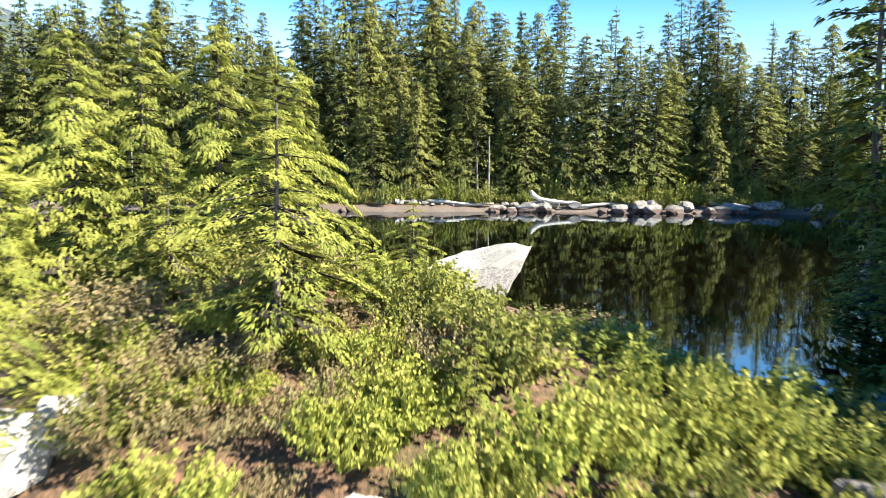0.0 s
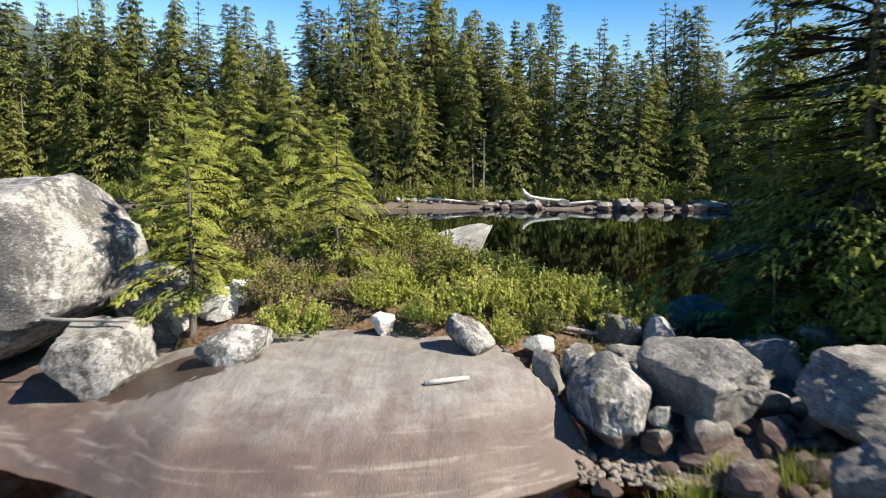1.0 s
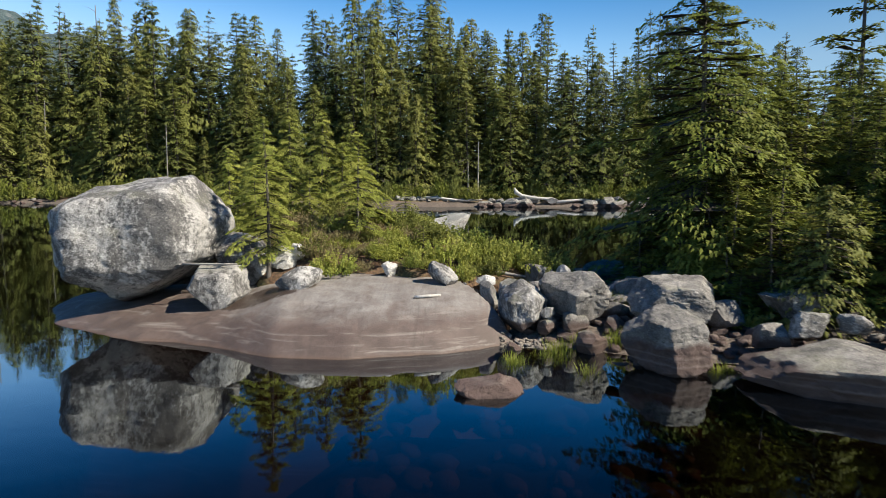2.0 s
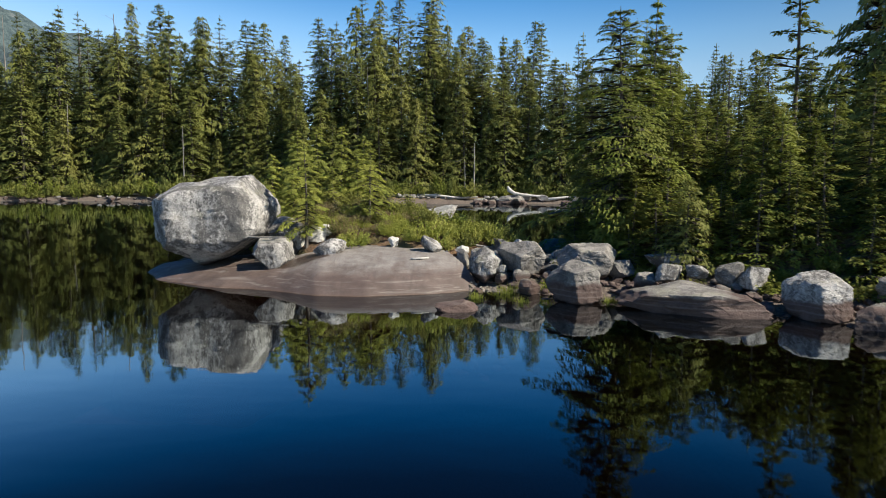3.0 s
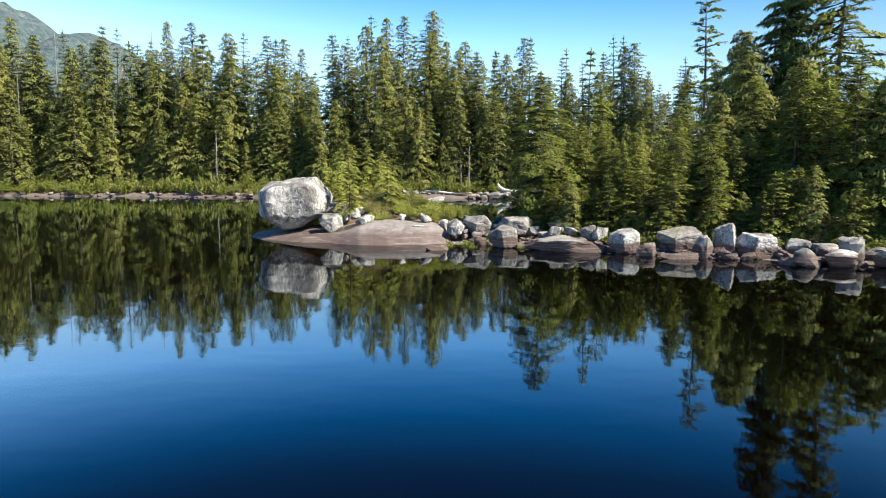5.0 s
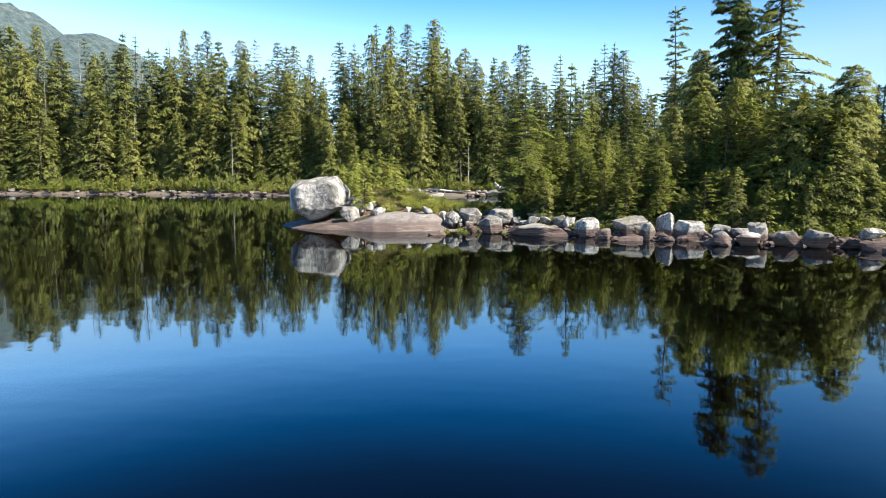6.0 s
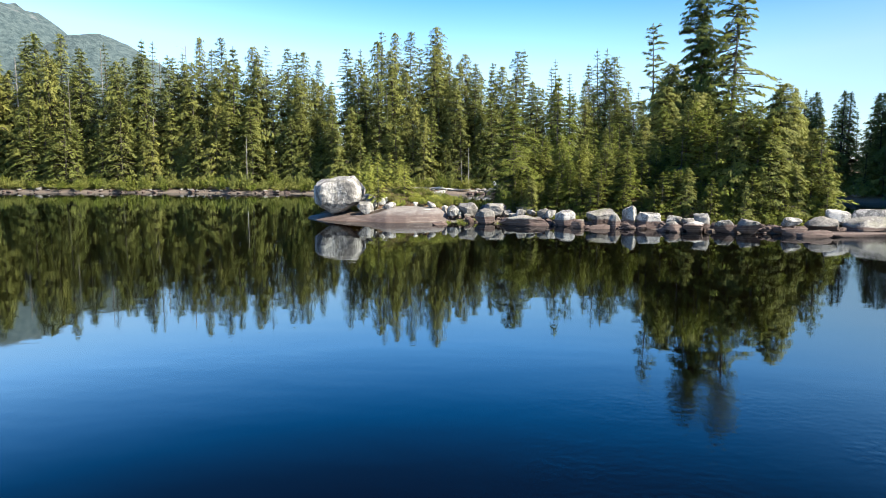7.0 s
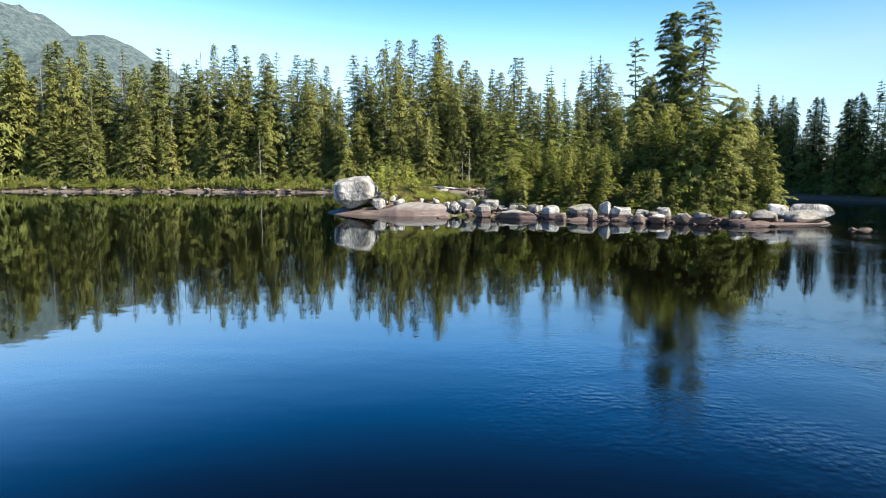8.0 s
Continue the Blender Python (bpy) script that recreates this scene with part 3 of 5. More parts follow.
# boulders along the point: x, y, z, half sizes, seed, turn
POINT_ROCKS = [
    (2.32, -0.50, 0.60, 0.49, 0.46, 0.54, 21, 0), (1.72, 0.35, 0.72, 0.20, 0.25, 0.30, 22, 30), (2.12, 0.48, 0.72, 0.27, 0.3, 0.30, 23, 0),
    (3.40, -0.35, 0.82, 0.72, 0.60, 0.50, 24, 10), (5.15, -0.80, 0.80, 0.86, 0.62, 0.48, 25, 0), (4.48, -2.48, 0.44, 0.70, 0.62, 0.56, 26, 0),
    (7.0, -3.55, 0.18, 1.68, 0.95, 0.46, 30, -8), (9.6, -4.35, 0.42, 0.70, 0.64, 0.60, 31, 0), (10.2, -5.40, 0.18, 0.52, 0.36, 0.34, 32, 15),
    (6.89, -2.25, 0.70, 0.36, 0.30, 0.26, 33, 0), (6.36, -2.10, 0.46, 0.30, 0.25, 0.24, 34, 0), (7.56, -2.37, 0.74, 0.30, 0.24, 0.20, 35, 0),
    (8.30, -2.50, 0.72, 0.38, 0.31, 0.32, 36, 0), (8.77, -2.80, 0.66, 0.34, 0.28, 0.32, 37, 20), (11.9, -4.5, 0.50, 0.98, 0.62, 0.62, 38, 10),
    (13.35, -5.5, 0.58, 0.50, 0.50, 0.80, 39, 10), (12.4, -5.85, 0.37, 0.43, 0.43, 0.54, 40, 0), (14.4, -6.0, 0.38, 0.78, 0.60, 0.62, 41, 0), (11.2, -6.45, 0.04, 0.80, 0.32, 0.22, 42, 5),
    (15.8, -6.4, 0.42, 0.58, 0.47, 0.42, 43, 0), (16.6, -6.9, 0.34, 0.55, 0.46, 0.36, 44, 30), (15.0, -8.0, 0.05, 0.66, 0.34, 0.24, 45, 0),
    (15.2, -8.4, 0.22, 0.55, 0.48, 0.42, 46, 0), (16.2, -8.5, 0.24, 0.58, 0.48, 0.42, 47, 0), (16.8, -8.2, 0.62, 0.50, 0.4, 0.46, 48, 0), (17.9, -8.7, 0.33, 0.60, 0.48, 0.42, 49, 0),
    (18.9, -9.4, 0.32, 0.60, 0.5, 0.50, 50, 0), (21.2, -9.6, 0.66, 0.60, 0.48, 0.30, 51, 0), (21.1, -10.3, 0.12, 0.74, 0.44, 0.30, 52, 0), (21.6, -11.2, 0.08, 0.85, 0.41, 0.32, 53, 0),
    (22.9, -9.9, 0.52, 0.94, 0.57, 0.48, 54, 0), (24.2, -8.6, 0.86, 0.68, 0.54, 0.48, 55, 0), (25.4, -9.6, 0.44, 1.35, 0.8, 0.60, 56, 0), (26.1, -9.0, 0.86, 1.45, 0.6, 0.52, 57, -24),
    (24.3, -10.8, 0.03, 2.3, 0.6, 0.22, 58, 0), (26.5, -13.4, 0.0, 0.32, 0.26, 0.15, 59, 0), (27.1, -13.6, 0.0, 0.45, 0.36, 0.16, 60, 0),
    (1.52, -3.85, 0.05, 0.52, 0.32, 0.19, 61, 10), (2.85, 1.75, 0.92, 0.34, 0.3, 0.3, 62, 0), (3.35, 1.55, 0.88, 0.26, 0.26, 0.32, 63, 40), (2.9, 1.2, 0.66, 0.38, 0.28, 0.24, 64, 0),
    (4.6, 1.6, 0.52, 0.5, 0.45, 0.4, 65, 0), (4.9, 4.7, 0.42, 0.75, 0.6, 0.55, 82, 10), (4.5, 6.3, 0.2, 0.55, 0.4, 0.35, 86, 0), (2.75, -0.75, 0.30, 0.20, 0.2, 0.17, 66, 0), (2.75, -0.7, 0.56, 0.15, 0.14, 0.12, 67, 0), (3.25, -0.7, 0.34, 0.28, 0.25, 0.28, 68, 20),
    (3.45, -1.5, 0.12, 0.30, 0.28, 0.30, 69, 0), (4.9, 1.2, 0.65, 0.45, 0.40, 0.34, 74, 15), (5.75, 1.75, 0.80, 0.55, 0.45, 0.36, 76, 40), (4.3, 2.3, 0.12, 0.45, 0.40, 0.34, 78, 70), (6.9, 0.6, 0.80, 0.50, 0.42, 0.34, 80, 25), (6.0, -0.9, 0.62, 0.42, 0.35, 0.24, 70, 0), (7.2, -1.1, 0.8, 0.6, 0.4, 0.3, 71, 12), (2.05, -1.4, 0.03, 0.17, 0.12, 0.12, 72, 0),
]
BLOCKS = {
    21: (((-0.1, -0.5, 0.85), 0.78), ((-0.05, -1, -0.1), 0.80), ((-0.92, -0.35, -0.15), 0.80), ((0.88, -0.45, -0.1), 0.84), ((0.6, -0.3, -0.7), 0.82), ((-0.6, -0.3, -0.7), 0.88), ((0.6, -0.2, 0.75), 0.90), ((0.4, -0.9, 0.2), 0.84), ((-0.7, -0.2, 0.7), 0.90), ((0, 1, 0), 0.9)),
    24: (((-0.45, -0.45, 0.77), 0.70), ((0.30, -0.95, -0.15), 0.74), ((0.85, -0.2, 0.5), 0.80), ((-0.9, -0.4, -0.2), 0.92), ((0.1, 0.3, 1), 0.9), ((0, 1, 0), 0.9), ((0.95, -0.2, -0.3), 0.95)),
    25: (((-0.05, -0.25, 0.97), 0.78), ((-0.15, -0.97, 0.1), 0.80), ((0.8, -0.35, 0.35), 0.88), ((-0.85, -0.3, 0.4), 0.90), ((0.95, -0.2, -0.3), 0.98), ((0, 1, 0.1), 0.9)),
    26: (((-0.05, -0.30, 0.95), 0.72), ((0.28, -0.95, 0.12), 0.74), ((-0.75, -0.66, 0.0), 0.82), ((0.98, -0.1, 0.12), 0.86), ((-0.7, 0.0, 0.7), 0.95), ((0, 1, 0.1), 0.9), ((0.5, 0.1, 0.85), 0.95)),
    31: (((-0.1, -0.25, 0.96), 0.80), ((0.05, -0.98, 0.18), 0.80), ((-0.85, -0.5, 0.1), 0.86), ((0.95, -0.25, 0.05), 0.88), ((0.65, -0.2, 0.72), 0.98), ((-0.6, -0.2, 0.77), 0.98), ((0, 1, 0.1), 0.9)),
    38: (((-0.25, -0.35, 0.90), 0.66), ((0.1, -0.98, -0.1), 0.76), ((0.95, -0.2, 0.2), 0.94), ((-0.9, -0.2, -0.1), 0.95), ((0, 1, 0.1), 0.9)),
    39: (((0.80, -0.55, 0.20), 0.66), ((-0.72, -0.66, 0.22), 0.70), ((-0.45, 0.1, 0.89), 0.88), ((0.3, 0.2, 0.93), 0.97), ((0.95, 0.3, -0.1), 0.9), ((-0.9, 0.3, 0), 0.88), ((0, 1, 0.1), 0.9)),
    41: (((0.08, -0.18, 0.98), 0.74), ((0.05, -0.99, 0.05), 0.78), ((0.96, -0.2, 0.05), 0.88), ((-0.85, -0.4, 0.25), 0.86), ((0, 1, 0.1), 0.9)),
    61: (((-0.35, -0.2, 0.92), 0.55), ((0.75, -0.3, 0.58), 0.75), ((-0.1, -0.9, 0.4), 0.80), ((0, 0.9, 0.4), 0.85)),
}
SHORE_LABEL = "grey shore boulder with a brown waterline stain"
# the darker granite paints shade onto 25 and the boulders under the hemlocks
for x, y, z, a, b, c, seed, turn in POINT_ROCKS:
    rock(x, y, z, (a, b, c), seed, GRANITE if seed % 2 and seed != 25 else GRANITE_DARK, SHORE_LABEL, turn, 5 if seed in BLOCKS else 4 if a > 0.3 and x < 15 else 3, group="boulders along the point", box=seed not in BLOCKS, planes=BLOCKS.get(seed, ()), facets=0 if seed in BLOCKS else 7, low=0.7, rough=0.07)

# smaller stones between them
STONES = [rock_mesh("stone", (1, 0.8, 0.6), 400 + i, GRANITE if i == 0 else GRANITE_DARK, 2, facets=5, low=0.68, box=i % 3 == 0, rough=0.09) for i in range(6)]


def stone(x, y, r, i, label, group, sink=0.3):
    ob = new("rock", STONES[i % 6])
    ob.matrix_basis = pose(x, y, ground_z(x, y) + r * (0.6 - sink), (i * 37) % 40 - 20, (i * 23) % 36 - 18, i * 67.0) @ Matrix.Diagonal((r, r, r, 1))
    return tagged(ob, label, "rock", group)


def rubble(name, spots, label, category, material=GRANITE_DARK):
    """Stones too small or too many to tell apart, in one mesh."""
    v, f, k = [], [], 0
    for i, (x, y, z, r) in enumerate(spots):
        me = STONES[i % 6]
        co = np.array([p.co[:] for p in me.vertices]) * r
        a = i * 1.7
        co = co @ np.array(((math.cos(a), math.sin(a), 0), (-math.sin(a), math.cos(a), 0), (0, 0, 1)))
        v.append(co + np.array((x, y, z)))
        f += [[q + k for q in p.vertices] for p in me.polygons]
        k += len(co)
    tagged(new(name, mesh_of(name, np.concatenate(v), f, material, True)), label, category, kind="stuff")


def far_shore(x):
    return 66.0 + 0.8 * math.sin(x * 0.21) - max(0, x - 32) * 1.65 + 4 * float(smooth_step(-20, -50, x))


r3 = np.random.default_rng(33)
for i in range(130):
    x = 2.6 + 24 * r3.uniform()
    y = np.interp(x, SHORE_X, SHORE_Y) + r3.uniform(-0.1, 2.0 if x < 15 else 1.4)
    stone(x, y, r3.uniform(0.10, 0.30) * (1.0 if x < 12 else 1.3), i, "small grey shore stone between the boulders", "stones along the point")
for i in range(46):
    x = 2.6 + 5.5 * r3.uniform()
    y = np.interp(x, SHORE_X, SHORE_Y) + r3.uniform(0.5, 4.0)
    stone(x, y, r3.uniform(0.10, 0.34), i, "small grey shore stone between the boulders", "stones along the point")
spots = []
for i in range(420):
    x = 2.4 + 24 * r3.uniform()
    y = np.interp(x, SHORE_X, SHORE_Y) + r3.uniform(-0.4, 2.2)
    spots.append((x, y, ground_z(x, y) + 0.03, r3.uniform(0.06, 0.16)))
rubble("gravel", spots, "brown gravel and rubble between the shore boulders", "gravel")
spots = []
for i in range(170):
    x = r3.uniform(1.85, 2.9)
    y = r3.uniform(-1.25, -0.75) - 0.15 * (x - 2)
    spots.append((x, y, ground_z(x, y) + 0.01, r3.uniform(0.025, 0.06)))
rubble("pebbles", spots, "pale pebbles washed up at the foot of the slab", "pebbles", PEBBLE)
for i in range(14):
    stone(r3.uniform(1.15, 1.9), r3.uniform(0.5, 1.3), r3.uniform(0.03, 0.08), i, "pale pebble below the shrubs", "pebbles beside the slab")
spots = []
for i in range(90):
    x, y = r3.uniform(-0.5, 4.5), r3.uniform(-5.0, -2.2)
    spots.append((x, y, ground_z(x, y) + 0.05, r3.uniform(0.08, 0.3)))
rubble("lake_bed_stones", spots, "brown stones on the shallow lake bed", "stones")
# far shore
for i in range(80):
    x = 3 + 34 * r3.uniform() if i < 60 else -90 + 80 * r3.uniform()
    stone(x, far_shore(x) + r3.uniform(-0.4, 1.6), r3.uniform(0.3, 1.1) ** 1.3 * (1.0 if i < 60 else 0.6), (3, 1, 5, 3)[i % 4] + 6 * i, "grey boulder on the far shore", "boulders of the far shore")
for i in range(60):
    x = -95 + 80 * r3.uniform()
    stone(x, far_shore(x) + r3.uniform(-0.3, 0.9), r3.uniform(0.12, 0.5), (3, 1, 5, 3)[i % 4] + 6 * i, "grey boulder on the far shore", "boulders of the far shore")
for i in range(16):
    stone(-11 + 14 * r3.uniform(), 67.4 + r3.uniform(0, 1.4), r3.uniform(0.2, 0.5), i, "pale boulder on the far beach", "boulders of the far shore")
for i in range(8):
    stone(-10 + 13 * r3.uniform(), 67.6 + r3.uniform(0, 1), r3.uniform(0.3, 0.7), i, "pale boulder on the far beach", "boulders of the far shore")


# ---- trees ----
class Kites:
    """Collects small pointed sprays of needles or leaves."""

    def __init__(self):
        self.v = []

    def add(self, p, d, s, length, width, sag=0.0):
        mid = p + d * (length * 0.45)
        tip = p + d * length
        tip = (tip[0], tip[1], tip[2] - sag * length)
        w = s * (width * 0.5)
        self.v += [tuple(p), tuple(mid + w), tip, tuple(mid - w)]

    def mesh(self, name, material):
        return mesh_of(name, np.array(self.v), np.arange(len(self.v)).reshape(-1, 4).tolist(), material)


def tube(points, radii, sides=6):
    v, f = [], []
    for i, (p, r) in enumerate(zip(points, radii)):
        for k in range(sides):
            a = 2 * math.pi * k / sides
            v.append((p[0] + r * math.cos(a), p[1] + r * math.sin(a), p[2]))
    for i in range(len(points) - 1):
        for k in range(sides):
            f.append((i * sides + k, i * sides + (k + 1) % sides, (i + 1) * sides + (k + 1) % sides, (i + 1) * sides + k))
    return v, f


def fast_mesh(name, tris, normals, material, wood=()):
    """Loose triangles (n, 3, 3) with shading normals, and for each bough its limb and a dark web that stands for inner
    twigs and blocks light, six points.
    """
    co = tris.reshape(-1, 3)
    faces = np.arange(len(co)).reshape(-1, 3).tolist()
    n = len(faces)
    if len(wood):
        k = len(co)
        co = np.concatenate([co, np.asarray(wood).reshape(-1, 3)])
        for q in range(len(wood)):
            o = k + q * 6
            faces += [(o, o + 1, o + 3), (o + 1, o + 2, o + 3), (o + 2, o, o + 3), (o, o + 4, o + 5)]
    me = mesh_of(name, co, faces, material, True)
    me.normals_split_custom_set(np.repeat(normals, 3, axis=0).tolist() + [(0.0, 0.0, 0.0)] * (12 * len(wood)))
    if len(wood):
        me.materials.append(TWIGS)
        me.polygons.foreach_set("material_index", [0] * n + [1] * (4 * len(wood)))
    return me


def unit(a):
    return a / (np.linalg.norm(a, axis=-1, keepdims=True) + 1e-9)


def layered_conifer(seed, h, r, base, boughs, sprays, size, material, taper=0.7, droop=0.5, hang=0.0, gap=0.0, lumpy=0.25, lift=0.5, whorls=0, pad=0.36, slim=0.45, split=False, mass=0.5, crook=0.0):
    """Trunk and crown: arched boughs in layers, each a flat fan of small needle sprays."""
    g = np.random.default_rng(seed)
    lean = g.normal(0, 0.012, 2)
    zs = np.linspace(-0.4, h, 10)
    spine = [np.array((lean[0] * z + 0.006 * h * math.sin(z / h * 5 + seed), lean[1] * z, z)) for z in zs]
    r0 = 0.011 * h + 0.02
    tv, tf = tube(spine, [max(r0 * (1 - 0.96 * max(p[2], 0) / h), 0.006) * (1.5 if i == 0 else 1) for i, p in enumerate(spine)], 7)
    f = base + (1 - base) * (np.arange(boughs) + g.uniform(0, 1, boughs)) / boughs
    if whorls:
        step = (1 - base) / whorls
        f = base + step * (np.floor((f - base) / step) + 0.30 * g.uniform(0, 1, boughs))
    f = np.minimum(f, 0.99)
    az = np.cumsum(2.4 + g.normal(0, 0.35, boughs))
    lump = g.uniform(1 - lumpy, 1 + lumpy, (8, 5))
    sector = ((az % 6.283) / 6.283 * 8).astype(int) % 8
    prof = (1 - f) ** taper * (0.55 + 0.45 * np.minimum(1, (f - base) * 9 + 0.25))
    length = r * (prof * lump[sector, np.minimum((f * 5).astype(int), 4)] * g.uniform(0.6, 1.2, boughs) * 1.15 + 0.085)
    keep = np.where(g.uniform(0, 1, boughs) >= gap)[0]
    meshes, wood, tris, norms = [], [], [], []
    for i in keep:
        L, z0 = length[i], f[i] * h
        e0 = 0.05 + lift * f[i] + g.normal(0, 0.09)
        dr = droop * g.uniform(0.65, 1.35)
        out = np.array((math.cos(az[i]), math.sin(az[i]), 0.0))
        sid = np.array((-out[1], out[0], 0.0))
        up = np.array((0, 0, 1.0))
        o = np.array((lean[0] * z0 + 0.006 * h * math.sin(z0 / h * 5 + seed), lean[1] * z0, z0))
        n = max(4, int(sprays * (0.42 + 0.58 * L / r)))
        t = g.uniform(0, 1, n) ** 0.65 * 0.93 + 0.07
        u = g.uniform(-1, 1, n)
        half = L * (pad * np.sqrt(1.02 - t) + 0.03)
        bend = crook * L * math.sin(i * 1.3)
        p = o + out * (L * t)[:, None] + sid * (u * half + bend * t * t)[:, None] + up * (L * (e0 * t - dr * t * t) - 0.30 * np.abs(u) * half - hang * 0.25 * size * g.uniform(0, 1, n))[:, None]
        p = p + g.normal(0, 0.18 * size, (n, 3))
        d = out + sid * (u * 0.9)[:, None] + up * (e0 - 2 * dr * t - hang * g.uniform(0.4, 1.3, n))[:, None] + g.normal(0, 0.22, (n, 3))
        d = unit(d)
        c = np.cross(d, up) + g.normal(0, 0.35, (n, 3))
        c = unit(c - d * (c * d).sum(1, keepdims=True))
        ll = (size * g.uniform(0.6, 1.35, n) * (0.55 + 0.45 * L / r))[:, None]
        tri = np.stack([p - d * ll * 0.35 + c * ll * slim * 0.5, p + d * ll * 0.65 - up * ll * 0.1, p - d * ll * 0.30 - c * ll * slim * 0.5], 1)
        face = unit(np.cross(tri[:, 1] - tri[:, 0], tri[:, 2] - tri[:, 0]))
        away = unit(p * np.array((1, 1, 0)) - np.array((o[0], o[1], 0)) + up * 0.45 * np.linalg.norm(p[:, :2] - o[:2], axis=1)[:, None])
        flip = (face * away).sum(1) < 0
        tri[flip] = tri[flip][:, ::-1]
        face[flip] *= -1
        tris.append(tri)
        norms.append(unit(away * mass + face * (1 - mass)))
        q = o + out * L * 0.85 + sid * bend * 0.72 + up * (L * (e0 * 0.85 - dr * 0.72))
        w = 0.010 * L + 0.004
        # dark sheet: part inner twigs, part added to darken the crown's gaps
        web = o + out * L * 0.62 + up * (L * (e0 * 0.62 - dr * 0.38) - 0.05 * L)
        wide = sid * L * 0.12
        wood.append([o - up * w * 1.5, o + sid * w * 1.5 + up * w, o - sid * w * 1.5 + up * w, q, web + wide, web - wide])
        if split:
            meshes.append(fast_mesh("bough", tris.pop(), norms.pop(), material, [wood.pop()]))
    top = np.array((lean[0] * h + 0.006 * h * math.sin(5 + seed), lean[1] * h, 0.0))
    if split:
        lv, lf = tube([top + np.array((0, 0, z)) for z in (h * 0.95, h * 0.975, h * 1.01)], [size * 0.10, size * 0.16, 0.004], 6)
        return mesh_of("trunk", tv, tf, BARK, True), meshes + [mesh_of("leader", lv, lf, material)]
    a = np.arange(24)
    d = unit(np.stack([np.cos(a * 2.4) * 0.5, np.sin(a * 2.4) * 0.5, 0.5 + 0 * a], 1))
    c = unit(np.cross(d, np.array((0.3, 1, 0.2))))
    p = top + np.stack([0 * a, 0 * a, h * (1.0 - 0.06 * a / 24)], 1)
    tris.append(np.stack([p - c * size * 0.11, p + d * size * 0.55, p + c * size * 0.11], 1))
    norms.append(unit(d * np.array((1, 1, 0.4))))
    meshes.append(fast_mesh("crown", np.concatenate(tris), np.concatenate(norms), material, wood))
    return mesh_of("trunk", tv, tf, BARK, True), meshes


KINDS = {}


def layered(key, seed, h, label, *args, **more):
    KINDS[key] = (h, label, *layered_conifer(seed, h, *args, **more))


def tree(key, x, y, height, turn, group, z=None, wide=1.0, label=""):
    h, text, trunk, crowns = KINDS[key]
    k = height / h
    m = pose(x, y, ground_z(x, y) - 0.05 if z is None else z, 0, 0, turn) @ Matrix.Diagonal((k * wide, k * wide, k, 1))
    ob = thing({"hem": "hemlock", "mid": "hemlock", "hit": "hemlock", "low": "hemlock", "cit": "cedar", "bce": "cedar", "ced": "cedar", "mce": "cedar", "yce": "cedar", "spi": "fir", "tal": "hemlock", "edg": "hemlock", "sap": "hemlock_sapling", "psa": "hemlock_sapling"}[key[:3]], m, label or text, "tree", group)
    part("trunk", trunk, ob)
    for me in crowns:
        part(me.name.split(".")[0], me, ob)
    return ob


HEM, CED, SPI = "dark green hemlock with dense drooping boughs", "yellow-green cedar with hanging sprays", "thin spire-topped fir with ragged boughs"
for i in range(5):
    layered("hem%d" % i, 100 + i, 24, HEM, (4.0, 3.4, 4.4, 3.7, 3.2)[i], 0.02, 225, 42, 0.48, NEEDLE_FAR, taper=(0.68, 0.5, 0.8, 0.6, 0.75)[i], droop=0.55, whorls=(34, 0, 30, 38, 28)[i], lumpy=0.35)
for i in range(4):
    layered("ced%d" % i, 120 + i, 24, CED, (4.0, 3.5, 4.3, 3.2)[i], 0.02, 225, 42, 0.50, CEDAR_N, taper=(0.55, 0.45, 0.65, 0.5)[i], droop=0.6, hang=0.8, lumpy=0.4, slim=0.4)
for i in range(4):
    layered("hit%d" % i, 130 + i, 30, HEM, (4.2, 3.7, 4.7, 4.0)[i], 0.40, 165, 42, 0.48, NEEDLE_FAR, taper=(0.75, 0.6, 0.85, 0.65)[i], droop=0.5, whorls=(24, 0, 20, 26)[i], lumpy=0.35)
for i in range(3):
    layered("cit%d" % i, 136 + i, 30, CED, (4.4, 3.8, 4.8)[i], 0.40, 165, 42, 0.50, CEDAR_N, taper=(0.6, 0.7, 0.55)[i], droop=0.6, hang=0.8, lumpy=0.4, slim=0.4)
for i in range(3):
    layered("spi%d" % i, 140 + i, 30, SPI, (3.2, 2.7, 3.5)[i], 0.28, 120, 34, 0.44, NEEDLE_FAR, taper=(0.7, 0.6, 0.8)[i], droop=0.35, gap=0.15, whorls=26, lumpy=0.45)
for i in range(2):
    layered("low%d" % i, 146 + i, 20, HEM, 3.8, 0.03, 110, 20, 0.90, NEEDLE_FAR, taper=0.65, droop=0.5, lumpy=0.4)
for i in range(4):
    layered("mid%d" % i, 160 + i, 5, "green young hemlock with layered boughs", (1.5, 1.3, 1.7, 1.2)[i], 0.02, 82, 40, 0.20, NEEDLE_MID, taper=(0.8, 0.7, 0.9, 0.75)[i], droop=0.4, whorls=(18, 22, 16, 20)[i], lumpy=0.35, mass=0.35)
for i in range(2):
    layered("mce%d" % i, 170 + i, 7, "brownish yellow cedar with hanging sprays", 1.9, 0.02, 130, 50, 0.22, CEDAR_N, taper=0.55, droop=0.55, hang=0.8, lumpy=0.4, mass=0.4)
layered("tall0", 180, 18, "tall ragged hemlock with long drooping boughs", 2.7, 0.25, 190, 110, 0.26, NEEDLE_MID, taper=0.38, droop=0.5, hang=0.3, gap=0.32, lumpy=0.7, lift=0.35, pad=0.2, mass=0.35, crook=0.15)
